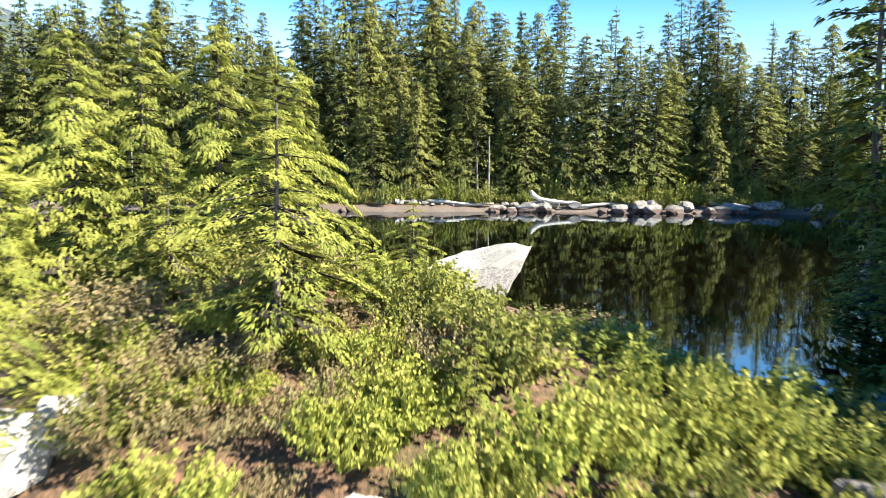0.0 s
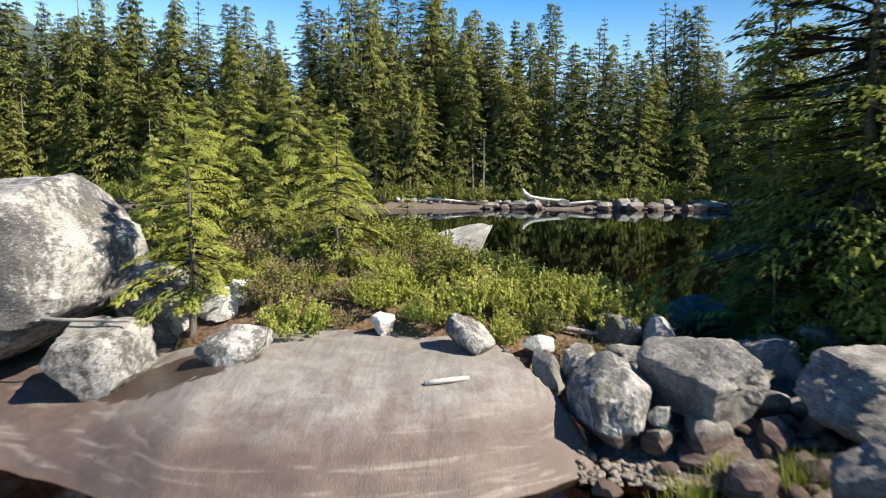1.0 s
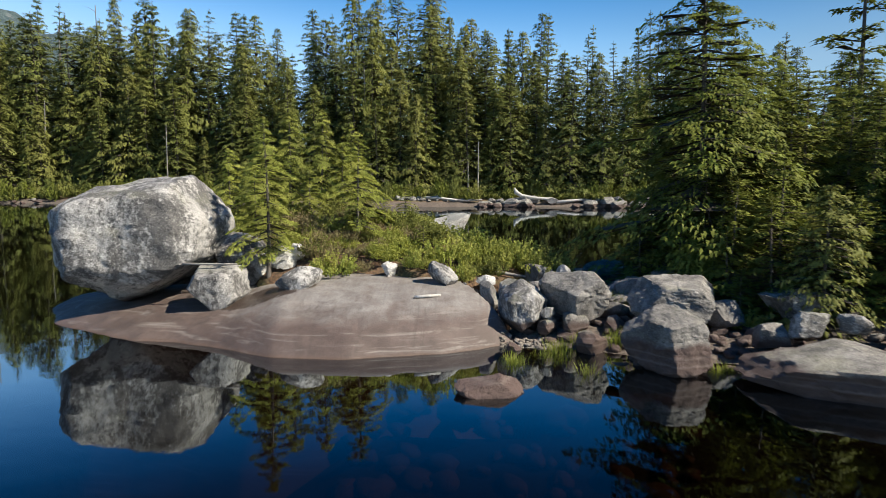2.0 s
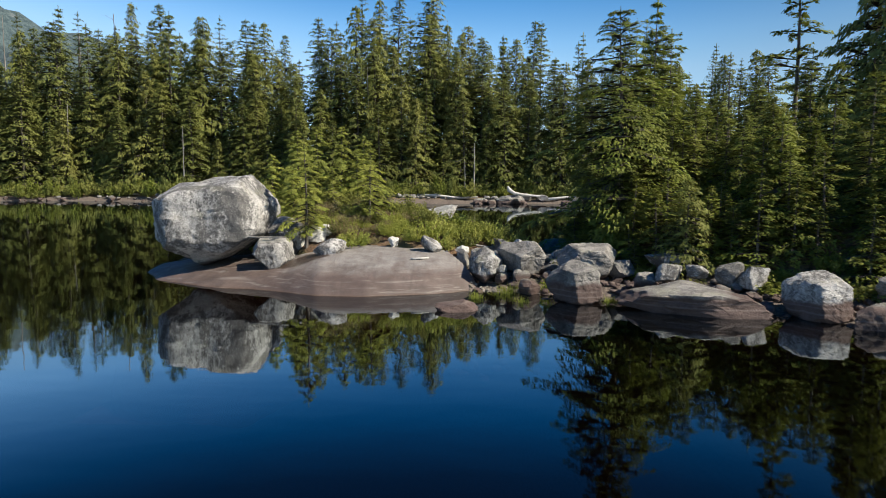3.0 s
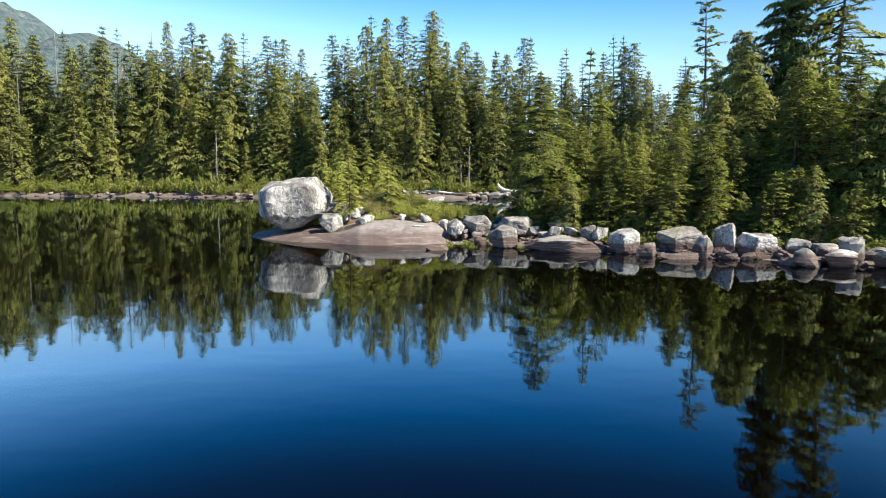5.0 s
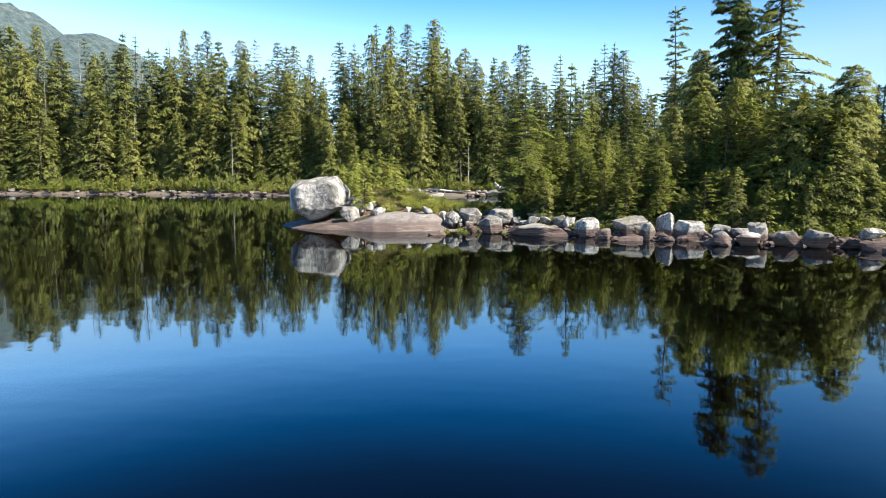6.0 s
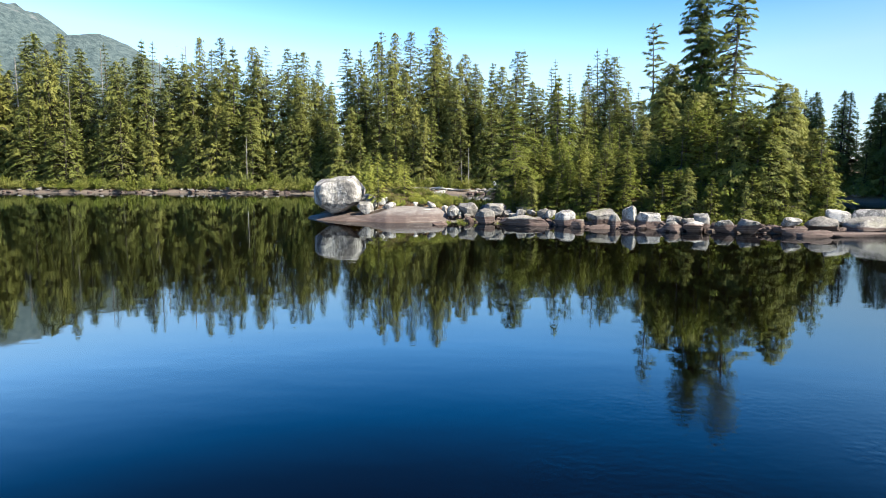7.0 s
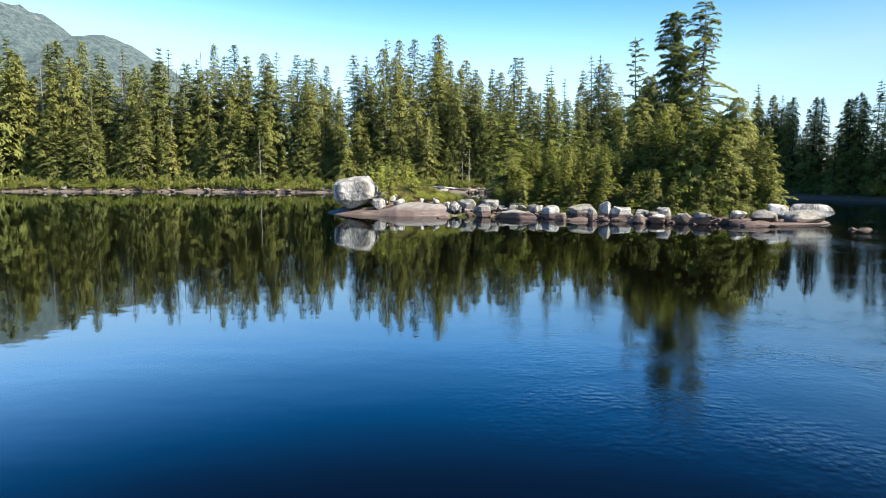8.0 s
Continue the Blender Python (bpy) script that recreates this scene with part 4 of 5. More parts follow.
layered("tal2", 183, 18, "tall bushy cedar with a dense hanging crown", 2.3, 0.15, 260, 120, 0.27, CEDAR_DARK, taper=0.30, droop=0.55, hang=0.8, lumpy=0.45, mass=0.4)
layered("tall1", 181, 16, "slender sparse hemlock with short boughs", 1.9, 0.22, 95, 70, 0.30, NEEDLE_MID, taper=0.45, droop=0.35, gap=0.18, lumpy=0.5, whorls=24, pad=0.26, mass=0.35)
layered("tal3", 184, 13, "hemlock with a thin leader over broad drooping boughs", 2.4, 0.2, 110, 80, 0.28, NEEDLE_MID, taper=0.9, droop=0.45, gap=0.12, lumpy=0.5, whorls=22, pad=0.28, mass=0.35)
for i in range(2):
    layered("bce%d" % i, 182 + i * 9, 8, "large brownish green cedar with hanging sprays", 2.3, 0.01, 230, 85, 0.21, CEDAR_N, taper=0.5, droop=0.6, hang=0.8, lumpy=0.3, mass=0.4)
layered("psa0", 189, 3.2, "slim green hemlock sapling with a bare lower trunk", 0.9, 0.22, 50, 110, 0.10, NEEDLE_MID, taper=0.7, droop=0.4, whorls=14, lumpy=0.35, mass=0.25, split=True)
layered("edge0", 185, 7, "dark dense hemlock at the water's edge", 1.9, 0.05, 175, 170, 0.10, NEEDLE_MID, taper=0.70, droop=0.6, hang=0.25, whorls=40, gap=0.03, lumpy=0.35, mass=0.3, split=True)
layered("edge1", 186, 8, "dark dense hemlock on the point", 1.8, 0.05, 120, 135, 0.13, NEEDLE_MID, taper=0.65, droop=0.5, whorls=28, gap=0.08, lumpy=0.35, mass=0.3, split=True)
for i in range(3):
    layered("sap%d" % i, 190 + i, 3.2, "bright yellow-green hemlock sapling on the islet", (0.95, 0.85, 1.0)[i], 0.16, 60, 250, 0.062, NEEDLE_NEAR, taper=(0.6, 0.7, 0.65)[i], droop=0.45, whorls=(15, 17, 14)[i], gap=0.05, lumpy=0.4, lift=0.4, pad=0.30, slim=0.40, mass=0.25, split=True)
for i in range(2):
    layered("yce%d" % i, 195 + i, 3.6, "yellow-green young cedar with hanging sprays", 0.85, 0.05, 80, 190, 0.078, NEEDLE_NEAR, taper=0.55, droop=0.6, hang=0.8, lumpy=0.4, slim=0.34, mass=0.25, split=True)

rng = np.random.default_rng(7)
FAR = "conifers of the far shore"

# x, y, height of the trees that make the skyline
SKY_HEMLOCK = [(-106.8, 90, 32.2), (-99.3, 92, 32), (-90.7, 92, 30.7), (-80.8, 95, 28.7), (-64.8, 84, 24.9), (-63.1, 88, 29.1), (-57.3, 88, 25.5), (-52.2, 96, 28.3), (-47.1, 88, 29.5), (-44.5, 90, 25.2), (-35.5, 95, 28.1), (-31.1, 86, 25.9), (-29.1, 95, 25.6), (-24.6, 88, 20.6), (-21.2, 88, 26.8), (-17.0, 84, 24.0), (-8.8, 86, 29.6), (-7.2, 92, 27.6), (4.6, 86, 23.6), (7.9, 86, 23.8), (12.3, 86, 25.8), (13.8, 90, 26.7), (15.5, 84, 19.9), (33.6, 84, 19.8), (38.5, 80, 17.8), (45.7, 80, 11.1), (30.3, 80, 20.0), (25.8, 84, 23.1)]
SKY_CEDAR = [(-91.0, 84, 25.7), (-79.2, 86, 30.0), (-50.7, 86, 29.2), (-40.8, 90, 27.9), (-30.9, 90, 26.5), (-12.5, 92, 30.4), (-4.4, 88, 30.8), (-3.0, 96, 28.9), (-0.6, 84, 25.0), (2.6, 90, 25.8)]
SKY_FIR = [(-106.9, 96, 31.6), (-82.5, 84, 25.1), (-74.6, 96, 29.7), (-64.8, 96, 30.1), (-58.6, 98, 27.8), (-41.1, 97, 29.4), (-20.7, 96, 27.8), (-14.9, 88, 30.4), (19.5, 86, 24.0), (22.3, 82, 21.2), (18.6, 84, 22.4), (28.1, 84, 25.9), (30.1, 88, 26.6), (35.3, 82, 17.5), (37.9, 82, 20.5), (41.9, 82, 19.1), (42.9, 80, 15.1), (41.4, 90, 22.5)]
SHADE_SIDE = [(36.4, 30, 9.5), (47.9, 52, 16), (49.9, 52, 14.1), (50.3, 50, 14.1), (50.7, 48, 11.6), (52.5, 50, 11.4), (52.2, 46, 11.8), (53.3, 46, 13.4), (53, 44, 12.8), (54.4, 44, 10.4), (55.9, 42, 12.5), (55.9, 40, 12.8), (55.9, 38, 12.4), (55.2, 34, 14.4), (57, 32, 14.8)]
n = 0
for rows, keys in ((SKY_HEMLOCK, "hit0 hit1 hit2 hit3"), (SKY_CEDAR, "cit0 cit1 cit2"), (SKY_FIR, "spi0 spi1 spi2")):
    keys = keys.split()
    for x, y, h in rows:
        n += 1
        tree(keys[n % len(keys)], x, y, h, n * 77.0, FAR)
tops = np.array(sorted(SKY_HEMLOCK + SKY_CEDAR + SKY_FIR))
pool = ["hem0", "hem1", "hem2", "hem3", "hem4", "ced0", "ced1", "ced2", "ced3"]
for i in range(70):
    x = -92 + 138 * (i + rng.uniform(0.1, 0.9)) / 70
    cap = np.interp(x, tops[:, 0], tops[:, 2])
    tree(pool[rng.integers(9)], x, max(far_shore(x) + rng.uniform(9, 15), 75), min(cap * rng.uniform(0.70, 0.95), 27.5), rng.uniform(0, 360), FAR)
for i in range(68):
    x = -84 + 126 * (i + rng.uniform(0.1, 0.9)) / 68
    tree(pool[rng.integers(9)], x, far_shore(x) + rng.uniform(4, 8), rng.uniform(7, 18), rng.uniform(0, 360), FAR, wide=1.15)
SHADE = "conifers of the shaded shore"
for i, (x, y, h) in enumerate(SHADE_SIDE):
    tree(("hem1", "spi1", "hem4", "spi2")[i % 4], x, y, h, i * 50.0, SHADE)


def far_woods(spots, label):
    """Trees behind the rest and unseen shade trees, too many to tell apart, in one object."""
    co, faces, slots, k = [], [], [], 0
    for i, (x, y, h, wide) in enumerate(spots):
        tall, _, trunk, crowns = KINDS["low%d" % (i % 2)]
        a, q = i * 2.1, h / tall
        for me, slot in ((trunk, 1), (crowns[0], None)):
            v = np.empty(len(me.vertices) * 3, dtype=np.float32)
            me.vertices.foreach_get("co", v)
            v = v.reshape(-1, 3) * np.array((q * wide, q * wide, q))
            v = v @ np.array(((math.cos(a), math.sin(a), 0), (-math.sin(a), math.cos(a), 0), (0, 0, 1)))
            co.append(v + np.array((x, y, ground_z(x, y) - 0.05)))
            faces += [[c + k for c in p.vertices] for p in me.polygons]
            slots += [1] * len(me.polygons) if slot else [p.material_index for p in me.polygons]
            k += len(v)
    me = mesh_of("far_woods", np.concatenate(co), faces, NEEDLE_FAR)
    me.materials.append(TWIGS)
    me.polygons.foreach_set("material_index", slots)
    tagged(new("far_woods", me), label, "woods", kind="stuff")


back = []
for i in range(28):
    x = -100 + 150 * (i + rng.uniform(0.1, 0.9)) / 28
    back.append((x, rng.uniform(96, 108), min(np.interp(x, tops[:, 0], tops[:, 2]) * 0.85, 26), 1.0))
for i in range(18):
    back.append((-125 + 40 * (i + rng.uniform(0, 1)) / 18, rng.uniform(76, 96), rng.uniform(20, 32), 1.0))
for i in range(24):
    x = 38 + 16 * (i + rng.uniform(0, 1)) / 24
    back.append((x, max(far_shore(x) + rng.uniform(6, 20), 54), rng.uniform(10, 14.5), 1.0))
for i in range(26):
    y = 56 - 40 * (i + rng.uniform(0, 1)) / 26
    back.append((33.5 + (66 - y) / 1.65 + rng.uniform(0, 2.5), y, rng.uniform(5, 9), 1.2))
for i in range(80):
    y = 60 - 62 * (i + rng.uniform(0, 1)) / 80
    back.append((32 + (66 - y) / 1.65 + rng.uniform(2, 14), y, rng.uniform(7, 12) + 0.1 * (60 - y), 1.0))
# tall trees added out of view to cast shade on the right shore
for i in range(34):
    y = 64 - 42 * (i + rng.uniform(0, 1)) / 34
    back.append((3.75 + 0.66 * (y + 54) + rng.uniform(3, 17), y, rng.uniform(30, 37), 0.9))
far_woods(back, "dense dark conifers deep in the forest, and unseen ones added for shade")


# dead trees
def snag(x, y, h, seed, label="bare grey dead tree standing in the forest", boughs=6, r=0.22, z=None):
    g = np.random.default_rng(seed)
    lean = g.normal(0, 0.02, 2)
    pts = [(lean[0] * k, lean[1] * k, k) for k in np.linspace(-0.3, h, 7)]
    v, f = tube(pts, [r * (1 - 0.75 * i / 6) for i in range(7)], 7)
    ob = thing("dead_tree", pose(x, y, ground_z(x, y) if z is None else z), label, "dead tree", "dead trees")
    part("trunk", mesh_of("trunk", v, f, DEADWOOD, True), ob)
    for _ in range(boughs):
        k = g.uniform(0.45, 0.97) * h
        a = g.uniform(0, 6.28)
        ln = g.uniform(0.05, 0.10) * h
        p = [(lean[0] * k + math.cos(a) * ln * s, lean[1] * k + math.sin(a) * ln * s, k + ln * (0.15 * s + 0.5 * s * s) * g.uniform(0.4, 1.2)) for s in (0, 0.5, 1)]
        bv, bf = tube(p, [r * 0.35, r * 0.22, r * 0.08], 5)
        part("bough", mesh_of("bough", bv, bf, DEADWOOD, True), ob)
    return ob


for i, (x, y, h) in enumerate(((-36.5, 70.6, 9.3), (-11.4, 74.0, 17.5), (3.0, 70.0, 7.2), (-53.9, 88.0, 27.5), (-84.0, 80.0, 24.5), (-73.8, 79.5, 20.0), (-69.0, 83.0, 26.5), (-62.7, 77.0, 9.5),
                               (24.4, 80.0, 18.5), (-58.0, 84.0, 24.0), (-44.0, 84.0, 24.5), (-80.5, 77.0, 8.5), (53.1, 44.0, 13.0), (52.7, 44.0, 9.9), (1.8, 71.0, 5.0), (25.5, 76.0, 14.0), (-57.0, 78.0, 13.0))):
    snag(x, y, h, 500 + i, boughs=9 if i == 1 else 4, r=(0.15 if h < 12 else 0.20) * (0.8 + 0.09 * (i % 5)))


# low growth behind the far shore
def leaf_mesh(seed, size, stems, per_stem, leaf, material, spread=0.9, split=1):
    """A shrub of many leafy stems that rise from one place."""
    r = np.random.default_rng(seed)
    ks = [Kites() for _ in range(split)]
    clumps = [(r.uniform(0, 6.283), math.sqrt(r.uniform()), r.uniform(0.55, 1.1)) for _ in range(9)]
    for i in range(stems):
        a, u, tall = clumps[i % 9]
        k = ks[i % 9 % split]
        a, u = a + r.normal(0, 0.35), min(1.0, abs(u + r.normal(0, 0.16)))
        foot = np.array((math.cos(a), math.sin(a), 0)) * u * 0.45
        top = np.array((math.cos(a), math.sin(a), 0)) * u * spread + r.normal(0, 0.12, 3)
        top[2] = (1 - 0.5 * u * u) * tall * r.uniform(0.75, 1.05)
        for j in range(per_stem):
            s = 0.25 + 0.75 * (j + r.uniform()) / per_stem
            p = (foot + (top - foot) * s) * np.array(size)
            p[2] += 0.05 * size[2] * math.sin(s * 3)
            q = (top - foot) * 0.25 + r.normal(0, 0.8, 3)
            q /= np.linalg.norm(q)
            c = np.cross(q, r.normal(size=3))
            c /= np.linalg.norm(c) + 1e-9
            ll = leaf * r.uniform(0.65, 1.35)
            k.add(p, q, c, ll, ll * 0.62, 0.1)
    return [k.mesh("branch" if split > 1 else "foliage", material) for k in ks]


FAR_SHRUB = [leaf_mesh(600 + i, (1, 1, 1), 55, 12, 0.14, (NEEDLE_FAR, NEEDLE_MID, CEDAR_N)[i]) for i in range(3)]


def low_shrub(x, y, sx, sz, i, meshes, label, group):
    ob = thing("shrub", pose(x, y, ground_z(x, y) - 0.05, 0, 0, i * 71.0) @ Matrix.Diagonal((sx, sx, sz, 1)), label, "shrub", group)
    for me in meshes[i % len(meshes)]:
        part(me.name.split(".")[0], me, ob)["kind"] = "stuff"
    return ob


for i in range(150):
    x = -90 + 150 * (i + rng.uniform()) / 150
    y = far_shore(x) + (1.8 if x > -14 else 0.7) + rng.uniform(0, 2.4)
    low_shrub(x, y, rng.uniform(1.0, 2.0), rng.uniform(1.2, 3.2), i, FAR_SHRUB, "green undergrowth along the far shore", "undergrowth of the far shore")

# the wooded point
POINT = "conifers on the point"
for key, x, y, h, wide in (("tall0", 23.8, 6.8, 16.9, 1.0), ("tal2", 22.3, 10.0, 16.4, 1.0), ("tall1", 22.1, 23.2, 16.6, 1.0), ("tal3", 11.7, 16.5, 12.7, 1.0), ("tall1", 12.9, 18.5, 11.2, 0.9), ("bce1", 21.1, 13.7, 11.0, 0.8), ("spi2", 17.5, 21.5, 9.6, 1.2),
                           ("edge0", 6.7, 2.5, 7.1, 1.28), ("psa0", 5.88, 1.3, 1.95, 0.9), ("edge1", 8.3, 4.6, 4.8, 0.9), ("edge0", 10.6, 7.5, 4.8, 1.0), ("edge1", 9.0, 2.4, 3.8, 1.1), ("edge0", 10.2, 1.8, 3.4, 1.1), ("edge1", 12.7, -0.6, 4.3, 1.2), ("edge0", 13.9, -1.9, 3.8, 1.2), ("mid1", 9.5, 11.6, 3.2, 1.2), ("mid2", 10.6, 13.6, 3.6, 1.2), ("mid0", 11.6, 15.4, 4.2, 1.2), ("edge1", 10.4, 4.4, 4.2, 1.0), ("edge0", 11.6, 2.7, 3.6, 1.0), ("edge1", 14.0, 3.7, 5.2, 1.0),
                           ("mid1", 7.5, 2.6, 3.6, 1.0), ("mid2", 5.2, 2.0, 1.5, 1.5), ("mid0", 5.0, 2.8, 1.3, 1.5), ("mid1", 5.7, 0.8, 1.0, 1.5), ("mid3", 6.3, 0.5, 1.2, 1.5), ("mid0", 6.4, 1.4, 1.7, 1.3), ("mid2", 5.6, 3.6, 2.0, 1.3), ("mid0", 5.6, 2.7, 2.4, 1.1), ("mid1", 6.9, 1.2, 2.0, 1.2), ("mid2", 7.6, 0.4, 2.2, 1.2), ("mid0", 6.3, 3.4, 3.4, 1.1), ("mid1", 7.7, 3.9, 4.0, 1.1), ("mid2", 9.0, 4.9, 4.5, 1.1), ("edge0", 9.4, 6.5, 4.6, 0.9),
                           ("mce0", 16.5, 4.5, 5.8, 1.0), ("edge1", 15.6, 8.5, 6.6, 1.0), ("bce0", 18.2, 5.5, 8.2, 0.9), ("mce1", 19.6, 9.0, 9.6, 0.9), ("edge0", 17.2, 1.2, 6.0, 1.0), ("bce1", 20.0, 2.2, 7.2, 0.9), ("edge1", 13.6, 9.0, 5.6, 0.9), ("edge0", 12.5, 6.0, 4.6, 1.0), ("mid3", 15.0, -4.9, 2.3, 1.0),
                           ("bce0", 20.0, -4.3, 5.4, 1.0), ("bce1", 22.7, -4.2, 7.0, 1.0), ("mce0", 21.4, -6.0, 4.4, 1.2), ("bce0", 24.2, -3.0, 6.0, 0.9), ("edge0", 18.4, -3.4, 4.9, 1.0), ("edge1", 21.0, -0.6, 7.6, 1.0), ("mce1", 22.8, -6.4, 2.8, 1.1), ("mce1", 24.8, -5.8, 3.0, 1.2), ("tall1", 26.2, 8.0, 8.0, 1.0), ("edge1", 25.2, 2.0, 7.0, 1.0)):
    tree(key, x, y, h, x * 31, POINT, wide=wide)
MIDS = ("mid0", "mid1", "mid2", "mid3", "mce0", "mid1", "mid0")
for i in range(64):
    x = 7.2 + 18 * (i + rng.uniform()) / 64
    d = rng.uniform(3.8, 12)
    tree(MIDS[rng.integers(7)], x, np.interp(x, SHORE_X, SHORE_Y) + d, rng.uniform(2.0, 3.2) + (0.24 * d + 1.6 if x > 17 else 0.08 * d), rng.uniform(0, 360), POINT)
for i in range(56):
    x = 6.6 + 18.3 * (i + rng.uniform()) / 56
    d = rng.uniform(2.3, 3.9)
    tree(MIDS[rng.integers(7)], x, np.interp(x, SHORE_X, SHORE_Y) + d, rng.uniform(1.2, 2.9), rng.uniform(0, 360), POINT, wide=1.25)
for i in range(16):
    x, y = rng.uniform(6.0, 9.6), rng.uniform(-0.6, 2.4)
    tree(MIDS[i % 4], x, y, rng.uniform(0.9, 1.7), i * 80.0, POINT, wide=1.5)

# saplings on the islet
ISLE = "saplings on the islet"
for key, x, y, h in (("sap0", -1.50, 3.1, 2.6), ("sap1", -3.25, 1.45, 3.35), ("yce0", -4.4, 5.2, 3.2), ("yce1", -3.8, 5.6, 3.3), ("yce0", -2.9, 5.7, 3.2), ("yce1", -4.9, 6.4, 3.2), ("yce0", -2.2, 6.3, 3.0), ("sap2", -2.3, 5.4, 2.2), ("yce1", -5.2, 4.6, 2.5),
                     ("sap2", -0.42, 4.4, 1.15), ("sap1", -0.9, 3.7, 1.0), ("yce1", -4.2, 3.6, 2.2), ("sap0", -3.0, 4.4, 1.7), ("sap2", 0.2, 2.2, 0.8)):
    tree(key, x, y, h, x * 57, ISLE, wide=1.0)

# ---- shrubs of the islet ----
NEAR_SHRUB = [leaf_mesh(620 + i, (1, 1, 1), 126, 26, 0.074, (LEAF, NEEDLE_NEAR, LEAF, CEDAR_N)[i], split=9) for i in range(4)]
HEATH = [leaf_mesh(630 + i, (1, 1, 1), 117, 18, 0.058, LEAF_DRY, split=9) for i in range(2)]
for i, (x, y, w, h, dry) in enumerate(((-1.70, 1.25, .52, .66, 0), (-0.78, 1.95, .50, .66, 0), (0.14, 1.50, .46, .70, 0), (0.45, 2.6, .50, .80, 0), (1.06, 1.25, .45, .60, 0), (1.65, 2.45, .60, .85, 0), (2.25, 2.25, .60, .95, 0), (3.0, 1.95, .60, .80, 0), (0.75, 1.85, .58, .85, 0), (-0.35, 2.35, .5, .6, 0), (0.1, 2.9, .5, .6, 1), (-1.2, 1.55, .35, .4, 1),
                                       (2.2, 1.15, .38, .40, 1), (-2.28, 1.85, .50, .85, 1), (-2.9, 3.0, .75, .85, 1), (-0.23, 3.8, .55, .60, 0), (-2.0, 3.3, .45, .55, 0), (6.4, -0.9, .35, .5, 0), (-3.4, 2.6, .5, .6, 1),
                                       (0.3, 3.1, .75, .50, 0), (1.1, 3.4, .8, .45, 0), (-0.8, 5.2, .9, .7, 0), (1.2, 5.2, .8, .35, 1), (-1.6, 4.6, .8, .7, 1), (-4.6, 3.4, .8, .8, 1), (-0.9, 6.8, 1.0, .7, 0), (1.9, 3.6, .8, .45, 0),
                                       (-3.6, 4.6, .9, .9, 0), (-5.6, 5.6, 1.0, .8, 1), (-2.6, 2.4, .4, .5, 0), (-1.25, 2.2, .35, .4, 1), (3.0, 2.7, .6, .6, 0), (2.9, 2.2, .62, .75, 0), (3.35, 2.5, .55, .7, 0), (2.4, 2.8, .6, .75, 0), (1.75, 1.55, .4, .5, 0), (1.45, 2.0, .5, .65, 0))):
    low_shrub(x, y, w * 1.12, h * 1.05, i, HEATH if dry else NEAR_SHRUB, "brownish heath shrub on the islet" if dry else "leafy yellow-green shrub on the islet", "shrubs on the islet")
for i in range(13):
    x, y = -2.7 + 2.6 * rng.uniform(), 1.9 + 1.9 * rng.uniform()
    w = rng.uniform(0.32, 0.55)
    low_shrub(x, y, w, w * rng.uniform(0.8, 1.3), i, NEAR_SHRUB if i % 3 else HEATH, "leafy yellow-green shrub on the islet" if i % 3 else "brownish heath shrub on the islet", "shrubs on the islet")
POINT_SHRUB = [leaf_mesh(640 + i, (1, 1, 1), 60, 11, 0.15, NEEDLE_MID) for i in range(2)] + [leaf_mesh(645, (1, 1, 1), 60, 11, 0.14, CEDAR_N)]
for i in range(34):
    a, u = rng.uniform(0, 6.283), math.sqrt(rng.uniform())
    x, y = -2.6 + 3.0 * u * math.cos(a), 4.4 + 3.2 * u * math.sin(a)
    w = rng.uniform(0.3, 0.65)
    low_shrub(x, y, w, w * rng.uniform(0.7, 1.1), i, HEATH if i % 3 == 0 else NEAR_SHRUB, "brownish heath shrub on the islet" if i % 3 == 0 else "leafy yellow-green shrub on the islet", "shrubs on the islet")
for i in range(30):
    x, y = rng.uniform(4.0, 7.4), rng.uniform(1.3, 4.8)
    x = max(x, 5.6 + 0.3 * (y - 1.3))
    low_shrub(x, y, rng.uniform(0.4, 0.8), rng.uniform(0.3, 0.7), i, POINT_SHRUB, "low green shrub under the hemlocks", "shrubs on the point")
for i in range(34):
    x, y = rng.uniform(6.2, 9.2), rng.uniform(0.7, 3.2)
    low_shrub(x, y, rng.uniform(0.45, 0.8), rng.uniform(0.5, 1.0), i, POINT_SHRUB, "low green shrub under the hemlocks", "shrubs on the point")
for i in range(60):
    x = 8.6 + 16.4 * (i + rng.uniform()) / 60
    low_shrub(x, np.interp(x, SHORE_X, SHORE_Y) + rng.uniform(1.4, 3.2), rng.uniform(0.35, 0.8), rng.uniform(0.35, 0.9), i, POINT_SHRUB, "low green shrub behind the shore boulders", "shrubs on the point")


# ---- driftwood ----
def log(name, pts, radii, material, label, category, sides=8):
    """A bent round timber along its points."""
    pts = [Vector(p) for p in pts]
    v, f = [], []
    for i, (p, r) in enumerate(zip(pts, radii)):
        d = (pts[min(i + 1, len(pts) - 1)] - pts[max(i - 1, 0)]).normalized()
        a = d.cross(Vector((0.1, 0.2, 1))).normalized()
        b = d.cross(a)
        for k in range(sides):
            t = 6.283 * k / sides
            v.append(tuple(p + (a * math.cos(t) + b * math.sin(t)) * r * (1 + 0.15 * math.sin(3 * t + i))))
    for i in range(len(pts) - 1):
        for k in range(sides):
            f.append((i * sides + k, i * sides + (k + 1) % sides, (i + 1) * sides + (k + 1) % sides, (i + 1) * sides + k))
    f.append(tuple(range(sides))[::-1])
    f.append(tuple(range((len(pts) - 1) * sides, len(pts) * sides)))
    me = mesh_of(name, v, f, material, True)
    return tagged(new(name, me), label, category)


def on_ground(x, y, lift):
    return (x, y, ground_z(x, y) + lift)


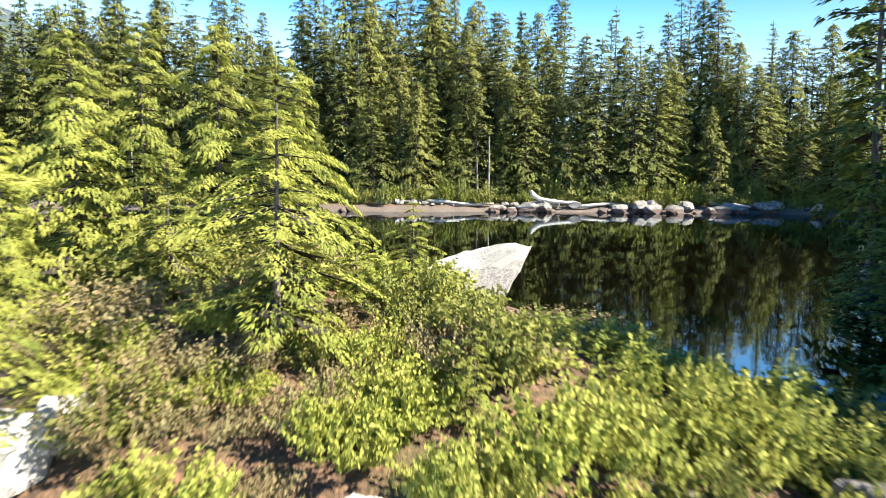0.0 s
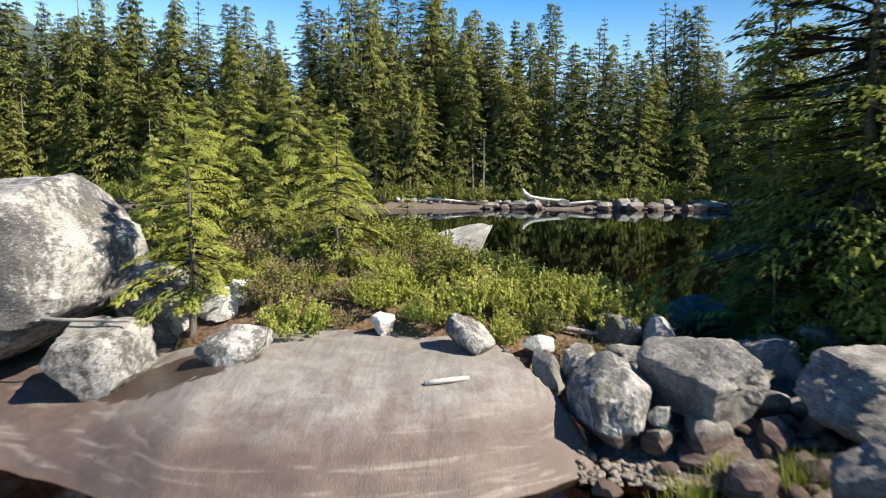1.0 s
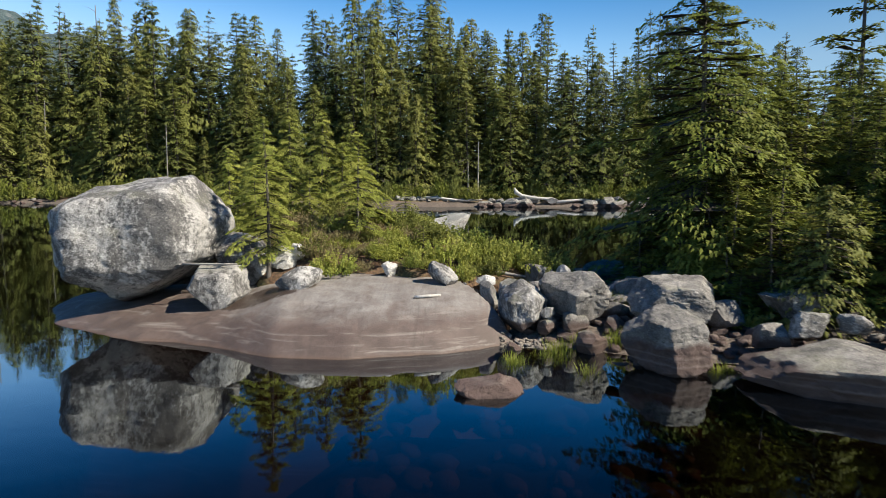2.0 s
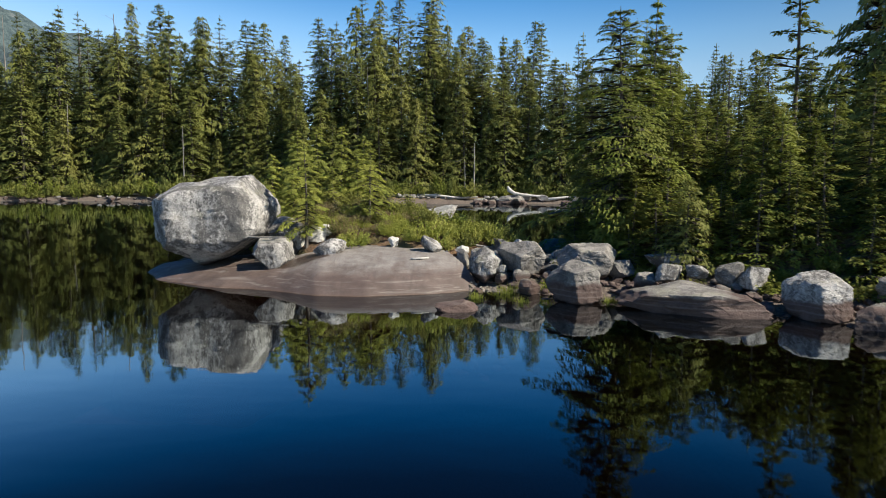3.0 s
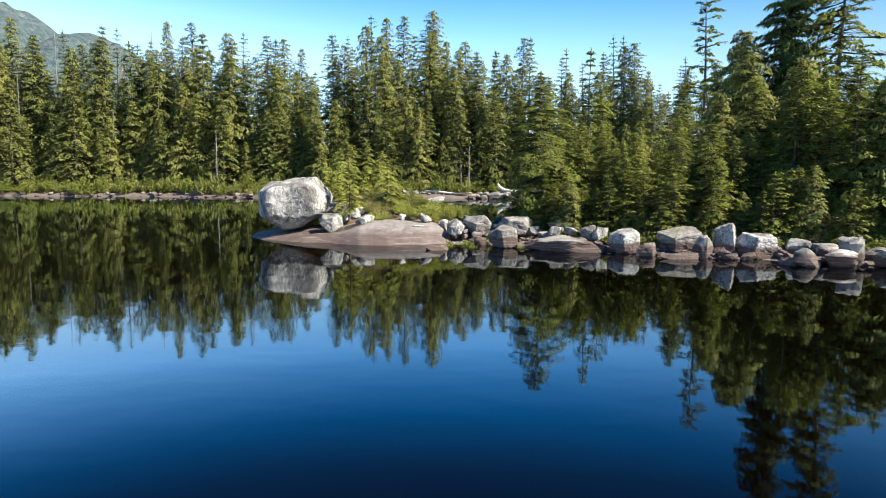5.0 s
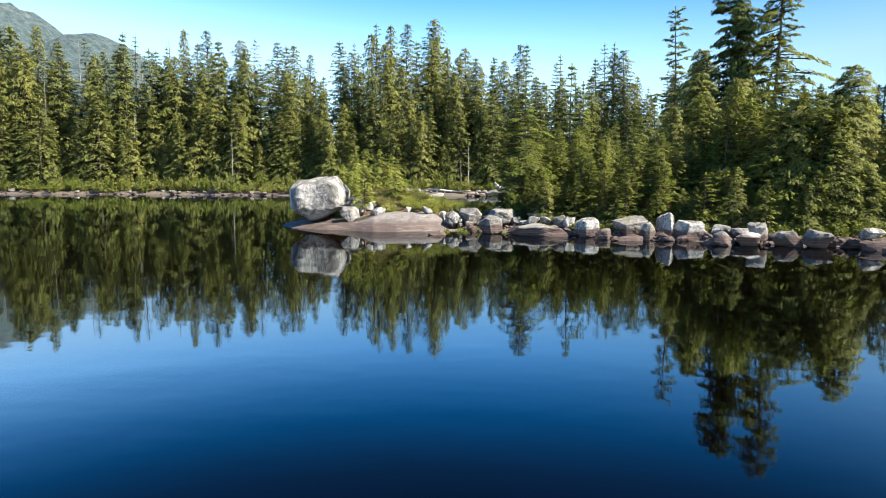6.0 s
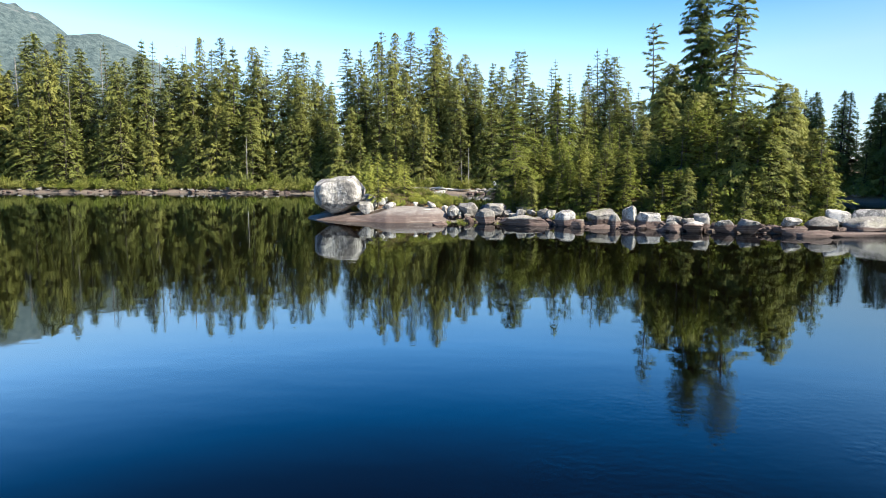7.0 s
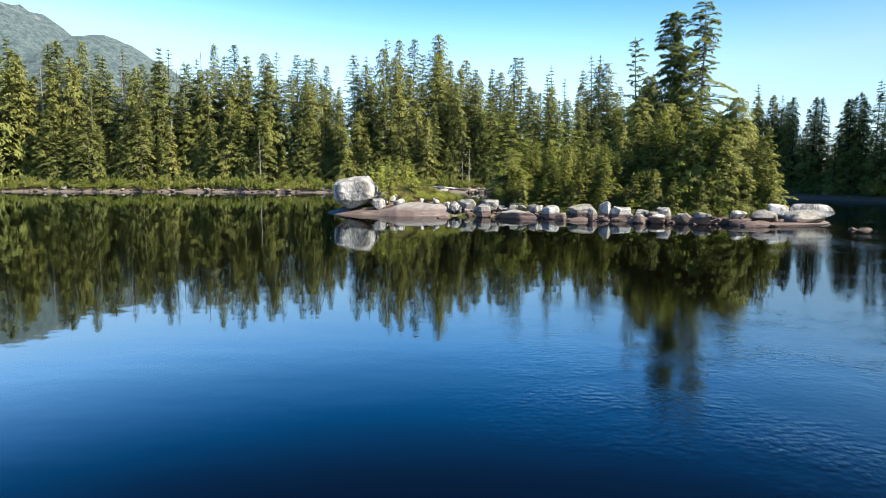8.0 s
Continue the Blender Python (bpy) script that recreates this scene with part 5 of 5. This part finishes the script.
log("driftwood_stick", [on_ground(0.17, -0.37, 0.035), on_ground(0.42, -0.28, 0.035), on_ground(0.68, -0.18, 0.035)], [0.028, 0.03, 0.026], PALEWOOD, "bleached white stick lying on the slab", "driftwood")
log("driftwood_log", [(1.35, 1.75, 1.12), (1.8, 1.72, 1.02), (2.4, 1.68, 0.93), (2.55, 1.66, 0.92)], [0.038, 0.042, 0.036, 0.03], DEADWOOD, "grey driftwood log among the shrubs", "driftwood")
log("dead_branch", [(2.9, 2.3, 1.05), (3.25, 2.0, 1.14), (3.5, 1.75, 1.06), (3.62, 1.6, 1.0)], [0.022, 0.02, 0.015, 0.008], PALEWOOD, "thin bleached branch poking from a shrub", "driftwood")
log("driftwood_plank", [(-4.95, 0.45, 1.31), (-4.5, 0.40, 1.305), (-3.9, 0.36, 1.315), (-3.6, 0.34, 1.32)], [0.022, 0.026, 0.024, 0.018], DEADWOOD, "grey weathered log wedged between two boulders", "driftwood")
log("driftwood_log", [(7.3, 66.8, 2.25), (7.5, 66.85, 1.75), (8.2, 66.9, 1.35), (9.6, 67.0, 1.1), (11.2, 67.1, 1.0), (12.0, 67.2, 1.05)], [0.12, 0.28, 0.24, 0.20, 0.15, 0.06], PALEWOOD, "big bleached root log on the far shore", "driftwood")
for i, (x, y, ln, a) in enumerate(((-6.5, 68.0, 5.0, 8), (-2.0, 67.8, 5, -12), (1.5, 67.6, 4, 5), (14.5, 67.4, 5, 10), (20, 67.5, 4, 25), (28, 67.4, 4, -15), (-30, 70.6, 6, 4), (-44, 72.2, 7, -6), (-62, 72.4, 8, 3), (-74, 72.2, 7, -4), (-22, 69.2, 5, 6))):
    c, s = math.cos(radians(a)) * ln / 2, math.sin(radians(a)) * ln / 2
    log("driftwood_log", [(x - c, y - s, ground_z(x - c, y - s) + 0.25), (x, y, ground_z(x, y) + 0.3), (x + c, y + s, ground_z(x + c, y + s) + 0.3)], [0.2, 0.17, 0.10], PALEWOOD if i % 2 else DEADWOOD, "bleached drift log on the far shore", "driftwood")
stump = log("stump", [(51.0, 37.2, 0.2), (51.1, 37.3, 0.9), (51.4, 37.4, 1.7)], [0.7, 0.5, 0.25], DEADWOOD, "bleached stump on the shaded shore", "stump")


# ---- sedges ----
def sedge(x, y, h, seed, count=90, spread=0.22, z=None):
    r = np.random.default_rng(seed)
    v, f = [], []
    for _ in range(count):
        a, u = r.uniform(0, 6.283), r.uniform(0, spread)
        p = np.array((math.cos(a) * u, math.sin(a) * u, 0))
        lean = np.array((math.cos(a), math.sin(a), 0)) * r.uniform(0.05, 0.45) + r.normal(0, 0.08, 3)
        hh = h * r.uniform(0.55, 1.1)
        w = np.array((-math.sin(a), math.cos(a), 0)) * 0.004
        k = len(v)
        m1 = p + np.array((0, 0, hh * 0.6)) + lean * hh * 0.35
        t1 = p + np.array((0, 0, hh)) + lean * hh
        v += [tuple(p - w), tuple(p + w), tuple(m1 + w), tuple(m1 - w), tuple(t1)]
        f += [(k, k + 1, k + 2, k + 3), (k + 3, k + 2, k + 4)]
    ob = thing("grass_tuft", pose(x, y, (ground_z(x, y) if z is None else z) - 0.02), "bright green sedge tuft at the water's edge", "grass", "sedge tufts")
    part("blade_clump", mesh_of("blade_clump", v, f, GRASS), ob)


for i, (x, y, h) in enumerate(((2.78, -1.55, .38), (2.95, -1.5, .34), (2.0, -2.25, .34), (2.08, -2.3, .3), (3.15, -2.75, .3), (3.95, -1.35, .36), (4.15, -1.25, .32), (3.3, -1.05, .25), (4.75, -1.35, .3), (5.35, -2.6, .28), (5.5, -2.5, .24), (2.55, -1.7, .26), (5.9, -0.8, .3), (4.5, 0.9, .35))):
    sedge(x, y, h, 700 + i, z=max(ground_z(x, y), -0.12))
